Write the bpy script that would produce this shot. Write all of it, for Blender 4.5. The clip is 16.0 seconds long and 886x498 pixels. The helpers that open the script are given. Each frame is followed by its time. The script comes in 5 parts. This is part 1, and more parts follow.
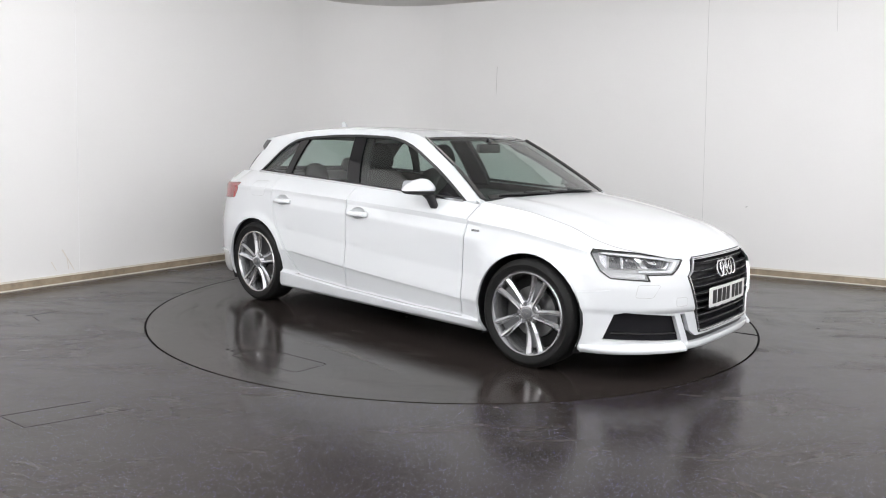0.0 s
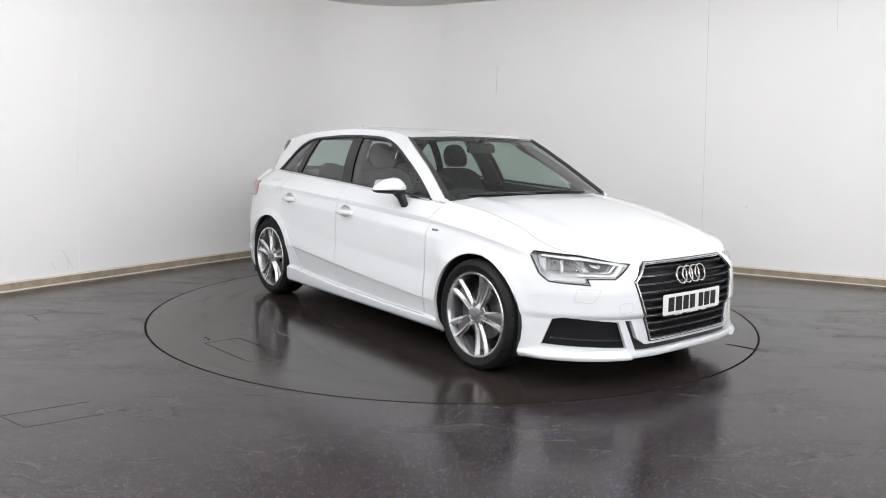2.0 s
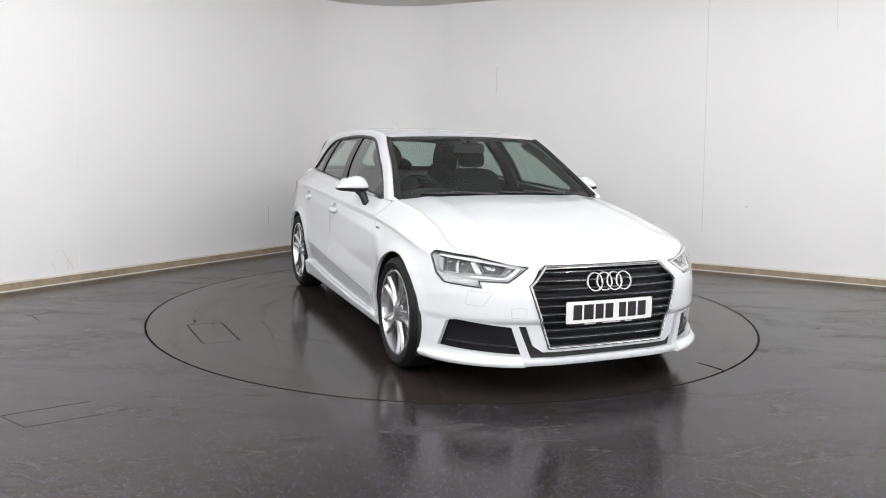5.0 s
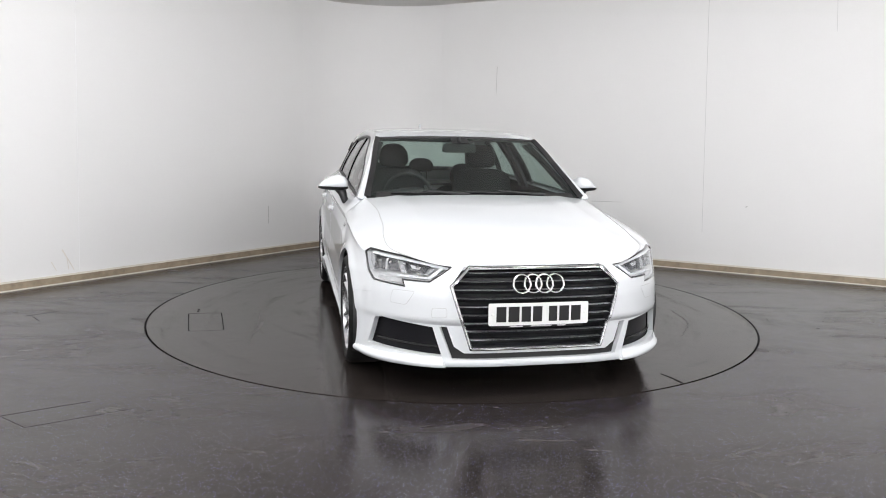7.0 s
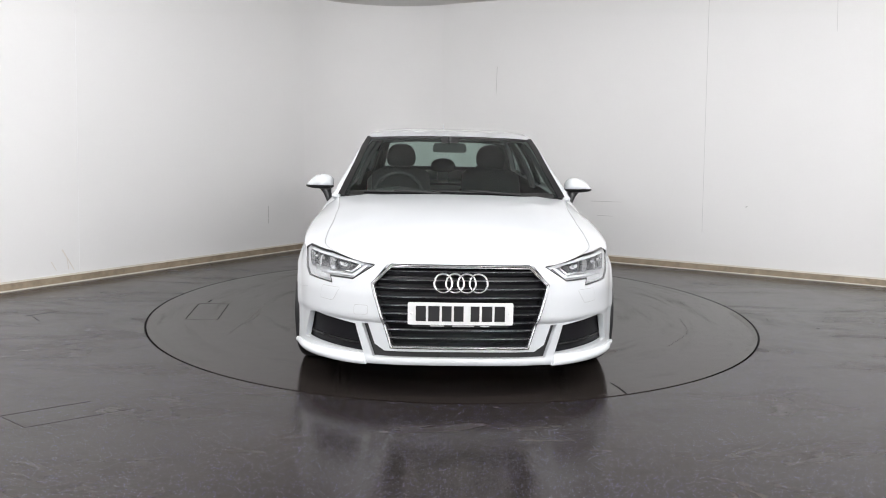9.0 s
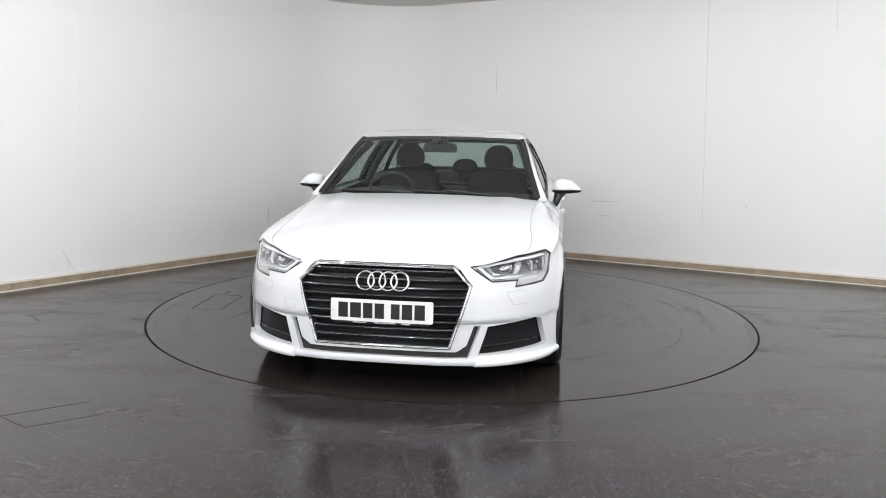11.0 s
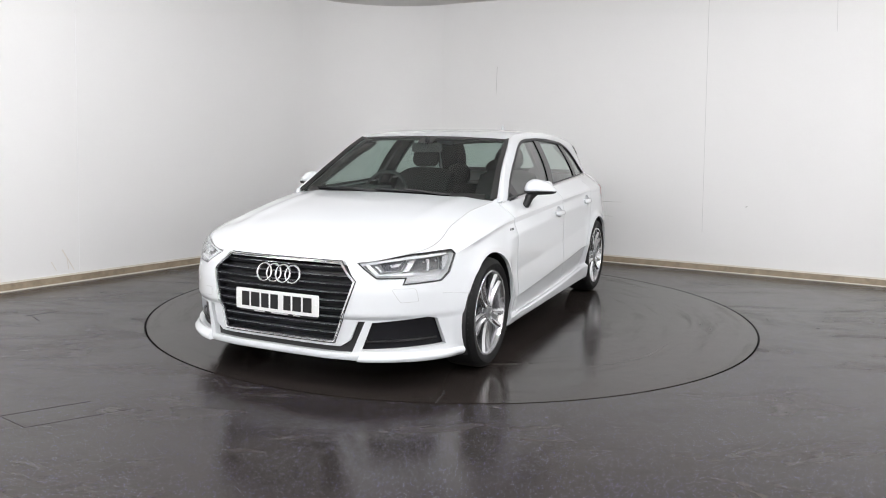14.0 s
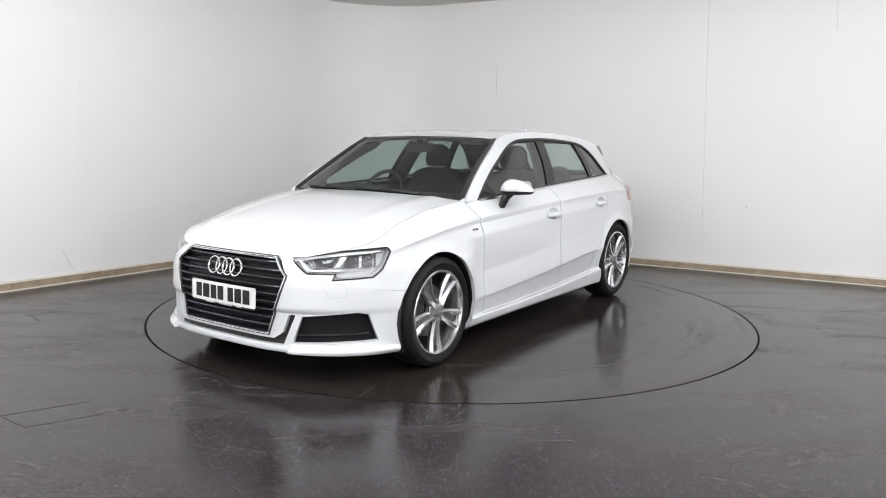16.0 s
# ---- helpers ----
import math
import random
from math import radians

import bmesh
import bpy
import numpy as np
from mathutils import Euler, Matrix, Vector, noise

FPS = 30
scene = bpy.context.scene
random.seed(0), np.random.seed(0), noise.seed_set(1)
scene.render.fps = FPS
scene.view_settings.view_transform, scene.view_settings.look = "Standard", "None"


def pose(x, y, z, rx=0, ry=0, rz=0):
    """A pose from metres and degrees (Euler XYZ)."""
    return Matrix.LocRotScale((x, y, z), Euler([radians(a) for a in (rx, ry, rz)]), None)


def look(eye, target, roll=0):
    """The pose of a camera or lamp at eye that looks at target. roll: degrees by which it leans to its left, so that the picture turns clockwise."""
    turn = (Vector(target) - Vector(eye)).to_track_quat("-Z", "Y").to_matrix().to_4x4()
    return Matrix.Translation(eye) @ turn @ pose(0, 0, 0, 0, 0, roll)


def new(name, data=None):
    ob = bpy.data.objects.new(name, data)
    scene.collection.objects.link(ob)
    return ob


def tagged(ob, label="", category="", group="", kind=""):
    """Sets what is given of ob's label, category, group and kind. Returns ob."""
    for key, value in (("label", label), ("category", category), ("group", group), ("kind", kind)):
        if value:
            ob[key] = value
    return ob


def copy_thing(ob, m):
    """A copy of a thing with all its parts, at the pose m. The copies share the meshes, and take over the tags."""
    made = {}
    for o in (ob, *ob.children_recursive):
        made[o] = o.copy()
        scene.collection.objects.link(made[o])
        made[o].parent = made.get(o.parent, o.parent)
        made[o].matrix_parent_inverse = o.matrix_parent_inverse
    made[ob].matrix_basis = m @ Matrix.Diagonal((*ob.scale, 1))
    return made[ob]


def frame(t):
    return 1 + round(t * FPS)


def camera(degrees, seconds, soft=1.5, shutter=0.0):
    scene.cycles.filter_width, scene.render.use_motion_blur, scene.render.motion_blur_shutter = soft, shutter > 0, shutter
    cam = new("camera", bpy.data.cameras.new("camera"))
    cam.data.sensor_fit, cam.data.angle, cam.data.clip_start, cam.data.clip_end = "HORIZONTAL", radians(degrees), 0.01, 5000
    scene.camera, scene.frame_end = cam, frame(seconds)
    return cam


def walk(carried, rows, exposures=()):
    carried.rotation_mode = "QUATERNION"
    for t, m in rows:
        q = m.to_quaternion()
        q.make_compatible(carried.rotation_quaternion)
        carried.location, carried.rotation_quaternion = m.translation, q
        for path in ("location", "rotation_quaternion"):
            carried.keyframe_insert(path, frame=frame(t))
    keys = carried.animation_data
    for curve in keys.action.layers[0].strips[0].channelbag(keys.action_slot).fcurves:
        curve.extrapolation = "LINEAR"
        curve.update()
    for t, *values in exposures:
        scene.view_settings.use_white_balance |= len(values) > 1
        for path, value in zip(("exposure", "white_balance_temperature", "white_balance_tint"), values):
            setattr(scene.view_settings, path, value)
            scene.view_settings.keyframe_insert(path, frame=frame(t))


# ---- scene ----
cam = camera(60.96, 16.0, soft=1.0)
EYE = Vector((0.0, -5.8367, 1.2681))
AIM = Vector((-0.01207, 0.9905, -0.13702))
walk(cam, [(0.0, look(EYE, EYE + AIM, 1.015)), (16.0, look(EYE, EYE + AIM, 1.015))])

# ---- world and exposure ----
world = bpy.data.worlds.new("world")
scene.world = world
world.use_nodes = True
world.node_tree.nodes["Background"].inputs[0].default_value = (0.8, 0.85, 0.9, 1)
world.node_tree.nodes["Background"].inputs[1].default_value = 0.02
scene.view_settings.exposure = 0.0
LAMP = 7350.0          # strength of the ceiling diffusers


# ---- materials ----
def shader(name):
    m = bpy.data.materials.new(name)
    m.use_nodes = True
    return m, m.node_tree.nodes, m.node_tree.links, m.node_tree.nodes["Principled BSDF"]


def surface(name, colour, rough=0.5, metal=0.0, vary=0.08, scale=6.0, fine=120.0, bump=0.0, coat=0.0, rvary=0.05):
    """A plain surface with two scales of variation in colour, gloss and relief."""
    m, n, l, p = shader(name)
    tc = n.new("ShaderNodeTexCoord")
    big = n.new("ShaderNodeTexNoise")
    big.inputs["Scale"].default_value = scale
    big.inputs["Detail"].default_value = 5
    small = n.new("ShaderNodeTexNoise")
    small.inputs["Scale"].default_value = fine
    for t in (big, small):
        l.new(tc.outputs["Object"], t.inputs["Vector"])
    mix = n.new("ShaderNodeMix")
    mix.data_type = "RGBA"
    mix.inputs[6].default_value = (*[c * (1 - vary) for c in colour], 1)
    mix.inputs[7].default_value = (*[min(1, c * (1 + vary)) for c in colour], 1)
    add = n.new("ShaderNodeMath")
    add.operation = "MULTIPLY_ADD"
    add.inputs[1].default_value = 0.35
    l.new(small.outputs["Fac"], add.inputs[0])
    half = n.new("ShaderNodeMath")
    half.operation = "MULTIPLY"
    half.inputs[1].default_value = 0.65
    l.new(big.outputs["Fac"], half.inputs[0])
    l.new(half.outputs[0], add.inputs[2])
    l.new(add.outputs[0], mix.inputs[0])
    l.new(mix.outputs[2], p.inputs["Base Color"])
    mr = n.new("ShaderNodeMapRange")
    mr.inputs[3].default_value = max(0.0, rough - rvary)
    mr.inputs[4].default_value = rough + rvary
    l.new(big.outputs["Fac"], mr.inputs[0])
    l.new(mr.outputs[0], p.inputs["Roughness"])
    p.inputs["Metallic"].default_value = metal
    p.inputs["Coat Weight"].default_value = coat
    p.inputs["Coat Roughness"].default_value = 0.03
    if bump:
        b = n.new("ShaderNodeBump")
        b.inputs["Strength"].default_value = bump
        b.inputs["Distance"].default_value = 0.002
        l.new(small.outputs["Fac"], b.inputs["Height"])
        l.new(b.outputs[0], p.inputs["Normal"])
    return m


def glass(name, tint, gloss=1.0):
    """Thin pane: tinted clear body, mirror gloss by Fresnel."""
    m, n, l, p = shader(name)
    n.remove(p)
    tr = n.new("ShaderNodeBsdfTransparent")
    tr.inputs[0].default_value = (*tint, 1)
    gl = n.new("ShaderNodeBsdfGlossy")
    gl.inputs["Roughness"].default_value = 0.01
    gl.inputs["Color"].default_value = (gloss, gloss, gloss, 1)
    lw = n.new("ShaderNodeLayerWeight")
    lw.inputs[0].default_value = 0.5
    pw = n.new("ShaderNodeMath")
    pw.operation = "POWER"
    pw.inputs[1].default_value = 4.6
    l.new(lw.outputs["Facing"], pw.inputs[0])
    fr = n.new("ShaderNodeMath")
    fr.operation = "MULTIPLY_ADD"
    fr.inputs[1].default_value = 0.90
    fr.inputs[2].default_value = 0.085
    l.new(pw.outputs[0], fr.inputs[0])
    mx = n.new("ShaderNodeMixShader")
    l.new(fr.outputs[0], mx.inputs[0])
    l.new(tr.outputs[0], mx.inputs[1])
    l.new(gl.outputs[0], mx.inputs[2])
    l.new(mx.outputs[0], n["Material Output"].inputs[0])
    return m


def floor_material(name, colour, rough, fleck, arcs=False):
    """Dark sheet flooring with pale blue flecks, scuffs and a damp uneven sheen."""
    m, n, l, p = shader(name)
    tc = n.new("ShaderNodeTexCoord")

    def tex(kind, scale, **kw):
        t = n.new(kind)
        t.inputs["Scale"].default_value = scale
        for k, v in kw.items():
            t.inputs[k].default_value = v
        l.new(tc.outputs["Object"], t.inputs["Vector"])
        return t
    stain = tex("ShaderNodeTexNoise", 0.9, Detail=4, Roughness=0.55, Distortion=0.3)
    scuff = tex("ShaderNodeTexNoise", 9.0, Detail=6, Roughness=0.7)
    grain = tex("ShaderNodeTexNoise", 260.0)
    vor = tex("ShaderNodeTexVoronoi", 128.0)
    # drying streaks: along the sweep of a mop on the floor, in arcs on the round deck
    streak = n.new("ShaderNodeTexNoise")
    streak.inputs["Scale"].default_value = 1.0
    streak.inputs["Detail"].default_value = 6
    streak.inputs["Roughness"].default_value = 0.62
    streak.inputs["Distortion"].default_value = 0.5 if arcs else 1.1
    if arcs:
        xyz = n.new("ShaderNodeSeparateXYZ")
        l.new(tc.outputs["Object"], xyz.inputs[0])
        ln = n.new("ShaderNodeVectorMath")
        ln.operation = "LENGTH"
        l.new(tc.outputs["Object"], ln.inputs[0])
        at2 = n.new("ShaderNodeMath")
        at2.operation = "ARCTAN2"
        l.new(xyz.outputs[1], at2.inputs[0])
        l.new(xyz.outputs[0], at2.inputs[1])
        rr = n.new("ShaderNodeMath")
        rr.operation = "MULTIPLY"
        rr.inputs[1].default_value = 8.0
        l.new(ln.outputs["Value"], rr.inputs[0])
        tt = n.new("ShaderNodeMath")
        tt.operation = "MULTIPLY"
        tt.inputs[1].default_value = 2.4
        l.new(at2.outputs[0], tt.inputs[0])
        cmb = n.new("ShaderNodeCombineXYZ")
        l.new(rr.outputs[0], cmb.inputs[0])
        l.new(tt.outputs[0], cmb.inputs[1])
        l.new(cmb.outputs[0], streak.inputs["Vector"])
    else:
        turn = n.new("ShaderNodeMapping")
        turn.inputs["Rotation"].default_value = (0, 0, -0.30)
        turn.inputs["Scale"].default_value = (0.75, 2.6, 1)
        l.new(tc.outputs["Object"], turn.inputs["Vector"])
        l.new(turn.outputs[0], streak.inputs["Vector"])
    film = n.new("ShaderNodeMapRange")
    film.interpolation_type = "SMOOTHSTEP"
    film.inputs[1].default_value = 0.48
    film.inputs[2].default_value = 0.72
    l.new(streak.outputs["Fac"], film.inputs[0])
    mix = n.new("ShaderNodeMix")
    mix.data_type = "RGBA"
    mix.inputs[6].default_value = (*[c * 0.72 for c in colour], 1)
    mix.inputs[7].default_value = (*[c * 1.30 for c in colour], 1)
    s1 = n.new("ShaderNodeMath")
    s1.operation = "MULTIPLY_ADD"
    s1.inputs[1].default_value = 0.3
    l.new(scuff.outputs["Fac"], s1.inputs[0])
    s2 = n.new("ShaderNodeMath")
    s2.operation = "MULTIPLY_ADD"
    s2.inputs[1].default_value = 0.45
    l.new(stain.outputs["Fac"], s2.inputs[0])
    s3 = n.new("ShaderNodeMath")
    s3.operation = "MULTIPLY"
    s3.inputs[1].default_value = 0.5 if arcs else 0.28
    l.new(film.outputs[0], s3.inputs[0])
    l.new(s3.outputs[0], s2.inputs[2])
    l.new(s2.outputs[0], s1.inputs[2])
    l.new(s1.outputs[0], mix.inputs[0])
    # flecks: small discs inside some of the cells
    near = n.new("ShaderNodeMath")
    near.operation = "LESS_THAN"
    near.inputs[1].default_value = 0.215
    l.new(vor.outputs["Distance"], near.inputs[0])
    sep = n.new("ShaderNodeSeparateColor")
    l.new(vor.outputs["Color"], sep.inputs[0])
    some = n.new("ShaderNodeMath")
    some.operation = "GREATER_THAN"
    some.inputs[1].default_value = 1 - fleck
    l.new(sep.outputs[0], some.inputs[0])
    both = n.new("ShaderNodeMath")
    both.operation = "MULTIPLY"
    l.new(near.outputs[0], both.inputs[0])
    l.new(some.outputs[0], both.inputs[1])
    tint = n.new("ShaderNodeMix")
    tint.data_type = "RGBA"
    tint.inputs[6].default_value = (0.17, 0.17, 0.52, 1)
    tint.inputs[7].default_value = (0.54, 0.55, 0.66, 1)
    l.new(sep.outputs[1], tint.inputs[0])
    col = n.new("ShaderNodeMix")
    col.data_type = "RGBA"
    l.new(both.outputs[0], col.inputs[0])
    l.new(mix.outputs[2], col.inputs[6])
    l.new(tint.outputs[2], col.inputs[7])
    l.new(col.outputs[2], p.inputs["Base Color"])
    mr = n.new("ShaderNodeMapRange")
    mr.inputs[1].default_value = 0.25
    mr.inputs[2].default_value = 0.95
    mr.inputs[3].default_value = rough * 0.6
    mr.inputs[4].default_value = rough * 2.1
    p.inputs["Specular IOR Level"].default_value = 0.37
    l.new(s1.outputs[0], mr.inputs[0])
    l.new(mr.outputs[0], p.inputs["Roughness"])
    b = n.new("ShaderNodeBump")
    b.inputs["Strength"].default_value = 0.12
    b.inputs["Distance"].default_value = 0.001
    l.new(grain.outputs["Fac"], b.inputs["Height"])
    b2 = n.new("ShaderNodeBump")
    b2.inputs["Strength"].default_value = 0.25
    b2.inputs["Distance"].default_value = 0.004
    l.new(scuff.outputs["Fac"], b2.inputs["Height"])
    l.new(b.outputs[0], b2.inputs["Normal"])
    l.new(b2.outputs[0], p.inputs["Normal"])
    return m


WALL = surface("wall paint", (0.835, 0.828, 0.822), 0.55, vary=0.03, scale=1.3, fine=60, bump=0.15)
CEIL = surface("ceiling paint", (0.72, 0.71, 0.69), 0.7, vary=0.03, scale=1.0, fine=50, bump=0.1)
SKIRT = surface("worn skirting", (0.33, 0.265, 0.19), 0.5, vary=0.75, scale=9, fine=26, bump=0.3)
SKIRT_TOP = surface("chipped skirting edge", (0.72, 0.68, 0.60), 0.5, vary=0.25, scale=9, fine=60, bump=0.3)
FLOOR = floor_material("flecked floor", (0.0240, 0.0198, 0.0182), 0.23, 0.38)
DECK = floor_material("deck floor", (0.0255, 0.0208, 0.0190), 0.14, 0.006, True)
FILM = surface("dried water film", (0.075, 0.070, 0.066), 0.42, vary=0.5, scale=30, fine=90, rvary=0.15)
SEAM = surface("joint filler white", (0.88, 0.88, 0.88), 0.5)
MARK_SOFT = surface("faint joint grey", (0.62, 0.615, 0.61), 0.6)
JOINT_DARK = surface("floor joint grime", (0.014, 0.012, 0.011), 0.5, vary=0.3)
GAP = surface("black gap", (0.01, 0.01, 0.01), 0.9, vary=0.2)
PAINT = surface("white car paint", (0.665, 0.685, 0.705), 0.30, vary=0.012, scale=2.5, fine=400, coat=1.0, rvary=0.02)
BLACK = surface("black plastic", (0.018, 0.018, 0.019), 0.45, vary=0.2, fine=300, bump=0.15)
GLOSSB = surface("gloss black", (0.012, 0.012, 0.013), 0.08, vary=0.1, coat=1.0, rvary=0.03)
PILLAR = surface("pillar black", (0.008, 0.008, 0.009), 0.06, vary=0.15, rvary=0.02)
PILLAR.node_tree.nodes["Principled BSDF"].inputs["Specular IOR Level"].default_value = 0.35
GRILLE = surface("grille black", (0.009, 0.009, 0.011), 0.32, vary=0.2, rvary=0.05)
GRILLE.node_tree.nodes["Principled BSDF"].inputs["Specular IOR Level"].default_value = 0.22
CHROME = surface("chrome", (0.78, 0.79, 0.80), 0.10, metal=1.0, vary=0.03, rvary=0.04)
BRIGHT = surface("bright chrome trim", (0.74, 0.76, 0.79), 0.14, metal=0.95, vary=0.04)
SATIN = surface("satin trim", (0.66, 0.67, 0.69), 0.22, metal=1.0, vary=0.05)
ALLOY = surface("alloy wheel silver", (0.66, 0.67, 0.69), 0.15, metal=0.92, vary=0.07, scale=9, rvary=0.06)
# wheel silver toned down: shade behind the spokes is put into the colour
BARREL = surface("shaded wheel barrel", (0.50, 0.505, 0.515), 0.24, metal=0.85, vary=0.15)
ALLOYD = surface("dark alloy pocket", (0.16, 0.165, 0.17), 0.35, metal=0.7, vary=0.15)
RUBBER = surface("tyre rubber", (0.012, 0.012, 0.012), 0.58, vary=0.25, scale=14, fine=200, bump=0.3, rvary=0.12)
DISC = surface("brake disc steel", (0.25, 0.25, 0.25), 0.4, metal=0.9, vary=0.2)
RUBBER.node_tree.nodes["Principled BSDF"].inputs["Specular IOR Level"].default_value = 0.17
TRIM = surface("cabin trim", (0.030, 0.030, 0.032), 0.65, vary=0.25, fine=180, bump=0.2)
CLOTH = surface("seat cloth", (0.020, 0.020, 0.022), 0.9, vary=0.3, fine=500, bump=0.08)
LINER = surface("roof lining", (0.30, 0.30, 0.29), 0.9, vary=0.08)
PLATE = surface("plate white", (0.80, 0.80, 0.79), 0.35, vary=0.03, coat=0.3)
INK = surface("plate black", (0.012, 0.012, 0.012), 0.4, vary=0.1)
LAMPSHELL = surface("lamp shell silver grey", (0.52, 0.525, 0.535), 0.30, metal=0.0, vary=0.10)
LAMPDARK = surface("lamp dark optic", (0.07, 0.072, 0.078), 0.10, vary=0.15, coat=0.6)
LAMPBODY = surface("lamp bezel grey", (0.16, 0.165, 0.17), 0.28, metal=0.35, vary=0.15)
LAMPSILVER = surface("lamp reflector", (0.58, 0.59, 0.61), 0.16, metal=0.85, vary=0.05)
LAMPBAR = surface("clear light guide", (0.66, 0.68, 0.70), 0.22, vary=0.04, coat=0.6)
JOINT = surface("shadow joint", (0.42, 0.42, 0.42), 0.6)
MARK = surface("scuff grey", (0.52, 0.51, 0.50), 0.7)
RUST = surface("rusty drip", (0.76, 0.72, 0.67), 0.7, vary=0.2)
REDLENS = surface("red lens", (0.30, 0.014, 0.016), 0.12, vary=0.15, coat=1.0)
GLASS = glass("cabin glass", (0.64, 0.74, 0.70))
CLEAR = glass("clear lens", (0.95, 0.96, 0.97))


def glow_material():
    m, n, l, p = shader("lit diffuser")
    p.inputs["Base Color"].default_value = (0.9, 0.9, 0.9, 1)
    p.inputs["Emission Color"].default_value = (0.99, 0.99, 1.005, 1)
    p.inputs["Emission Strength"].default_value = LAMP
    return m


GLOW = glow_material()


# ---- mesh helpers ----
def part(name, bm, material, parent=None, label="", smooth=True, angle=40):
    me = bpy.data.meshes.new(name)
    bmesh.ops.recalc_face_normals(bm, faces=bm.faces)
    lim = radians(angle)
    for f in bm.faces:
        f.smooth = smooth
    for e in bm.edges:
        e.smooth = not (len(e.link_faces) == 2 and e.calc_face_angle(0) > lim)
    bm.to_mesh(me)
    bm.free()
    for m in material if isinstance(material, (list, tuple)) else (material,):
        me.materials.append(m)
    ob = new(name, me)
    if parent is not None:
        ob.parent = parent
    if label:
        tagged(ob, label)
    return ob


def empty(name, m=None):
    ob = new(name)
    ob.empty_display_size = 0.2
    if m is not None:
        ob.matrix_basis = m
    return ob


def box(bm, x0, x1, y0, y1, z0, z1, bevel=0.0, m=None):
    vs = [bm.verts.new((x, y, z)) for x in (x0, x1) for y in (y0, y1) for z in (z0, z1)]
    fs = [bm.faces.new([vs[i] for i in q]) for q in
          ((0, 1, 3, 2), (4, 6, 7, 5), (0, 4, 5, 1), (2, 3, 7, 6), (0, 2, 6, 4), (1, 5, 7, 3))]
    bmesh.ops.recalc_face_normals(bm, faces=fs)
    if bevel:
        es = list({e for f in fs for e in f.edges})
        r = bmesh.ops.bevel(bm, geom=es, offset=bevel, segments=2, affect="EDGES", profile=0.5)
        vs = list({v for f in r["faces"] for v in f.verts} | {v for v in vs if v.is_valid})
    if m is not None:
        bmesh.ops.transform(bm, matrix=m, verts=[v for v in vs if v.is_valid])
    return bm


def lathe(bm, prof, segs=48, axis="Y", closed=False):
    """Spin a profile of (radius, height) round an axis."""
    rings = []
    for k in range(segs):
        c, s = math.cos(2 * math.pi * k / segs), math.sin(2 * math.pi * k / segs)
        rings.append([bm.verts.new((r * c, h, r * s) if axis == "Y" else (r * c, r * s, h)) for r, h in prof])
    n = len(prof)
    for k in range(segs):
        a, b = rings[k], rings[(k + 1) % segs]
        for i in range(n if closed else n - 1):
            j = (i + 1) % n
            bm.faces.new((a[i], a[j], b[j], b[i]))
    return bm


def tube(bm, pts, radius, segs=8, closed=False):
    """A round bar along points."""
    pts = [Vector(p) for p in pts]
    n = len(pts)
    rings = []
    for i, p in enumerate(pts):
        a = pts[(i - 1) % n] if closed or i else pts[0]
        b = pts[(i + 1) % n] if closed or i < n - 1 else pts[-1]
        d = (b - a).normalized()
        up = Vector((0, 0, 1)) if abs(d.z) < 0.9 else Vector((1, 0, 0))
        x = d.cross(up).normalized()
        y = d.cross(x)
        rings.append([bm.verts.new(p + radius * (x * math.cos(q) + y * math.sin(q)))
                      for q in (2 * math.pi * k / segs for k in range(segs))])
    for i in range(n if closed else n - 1):
        a, b = rings[i], rings[(i + 1) % n]
        for k in range(segs):
            bm.faces.new((a[k], a[(k + 1) % segs], b[(k + 1) % segs], b[k]))
    if not closed:
        bm.faces.new(rings[0])
        bm.faces.new(rings[-1][::-1])
    return bm


def inside(x, y, poly):
    c = False
    j = len(poly) - 1
    for i in range(len(poly)):
        (xi, yi), (xj, yj) = poly[i], poly[j]
        if (yi > y) != (yj > y) and x < (xj - xi) * (y - yi) / (yj - yi) + xi:
            c = not c
        j = i
    return c


def rounded(poly, r, n=4):
    """A polygon with its corners rounded off."""
    out = []
    k = len(poly)
    for i in range(k):
        p, a, b = Vector(poly[i]), Vector(poly[i - 1]), Vector(poly[(i + 1) % k])
        da, db = (a - p), (b - p)
        ra, rb = min(r, da.length * 0.45), min(r, db.length * 0.45)
        pa, pb = p + da.normalized() * ra, p + db.normalized() * rb
        for t in (j / n for j in range(n + 1)):
            q = pa.lerp(p, t).lerp(p.lerp(pb, t), t)
            out.append((q.x, q.y))
    return out


def inset(poly, d):
    """A polygon shrunk by d (grown where negative)."""
    k = len(poly)
    area = sum(poly[i - 1][0] * poly[i][1] - poly[i][0] * poly[i - 1][1] for i in range(k))
    sgn = 1 if area > 0 else -1
    out = []
    for i in range(k):
        p, a, b = Vector(poly[i]), Vector(poly[i - 1]), Vector(poly[(i + 1) % k])
        e1, e2 = (p - a).normalized(), (b - p).normalized()
        n1, n2 = Vector((-e1.y, e1.x)) * sgn, Vector((-e2.y, e2.x)) * sgn
        m = n1 + n2
        m = m / max(0.35, m.length_squared / 2)
        q = p + m * d
        out.append((q.x, q.y))
    return out


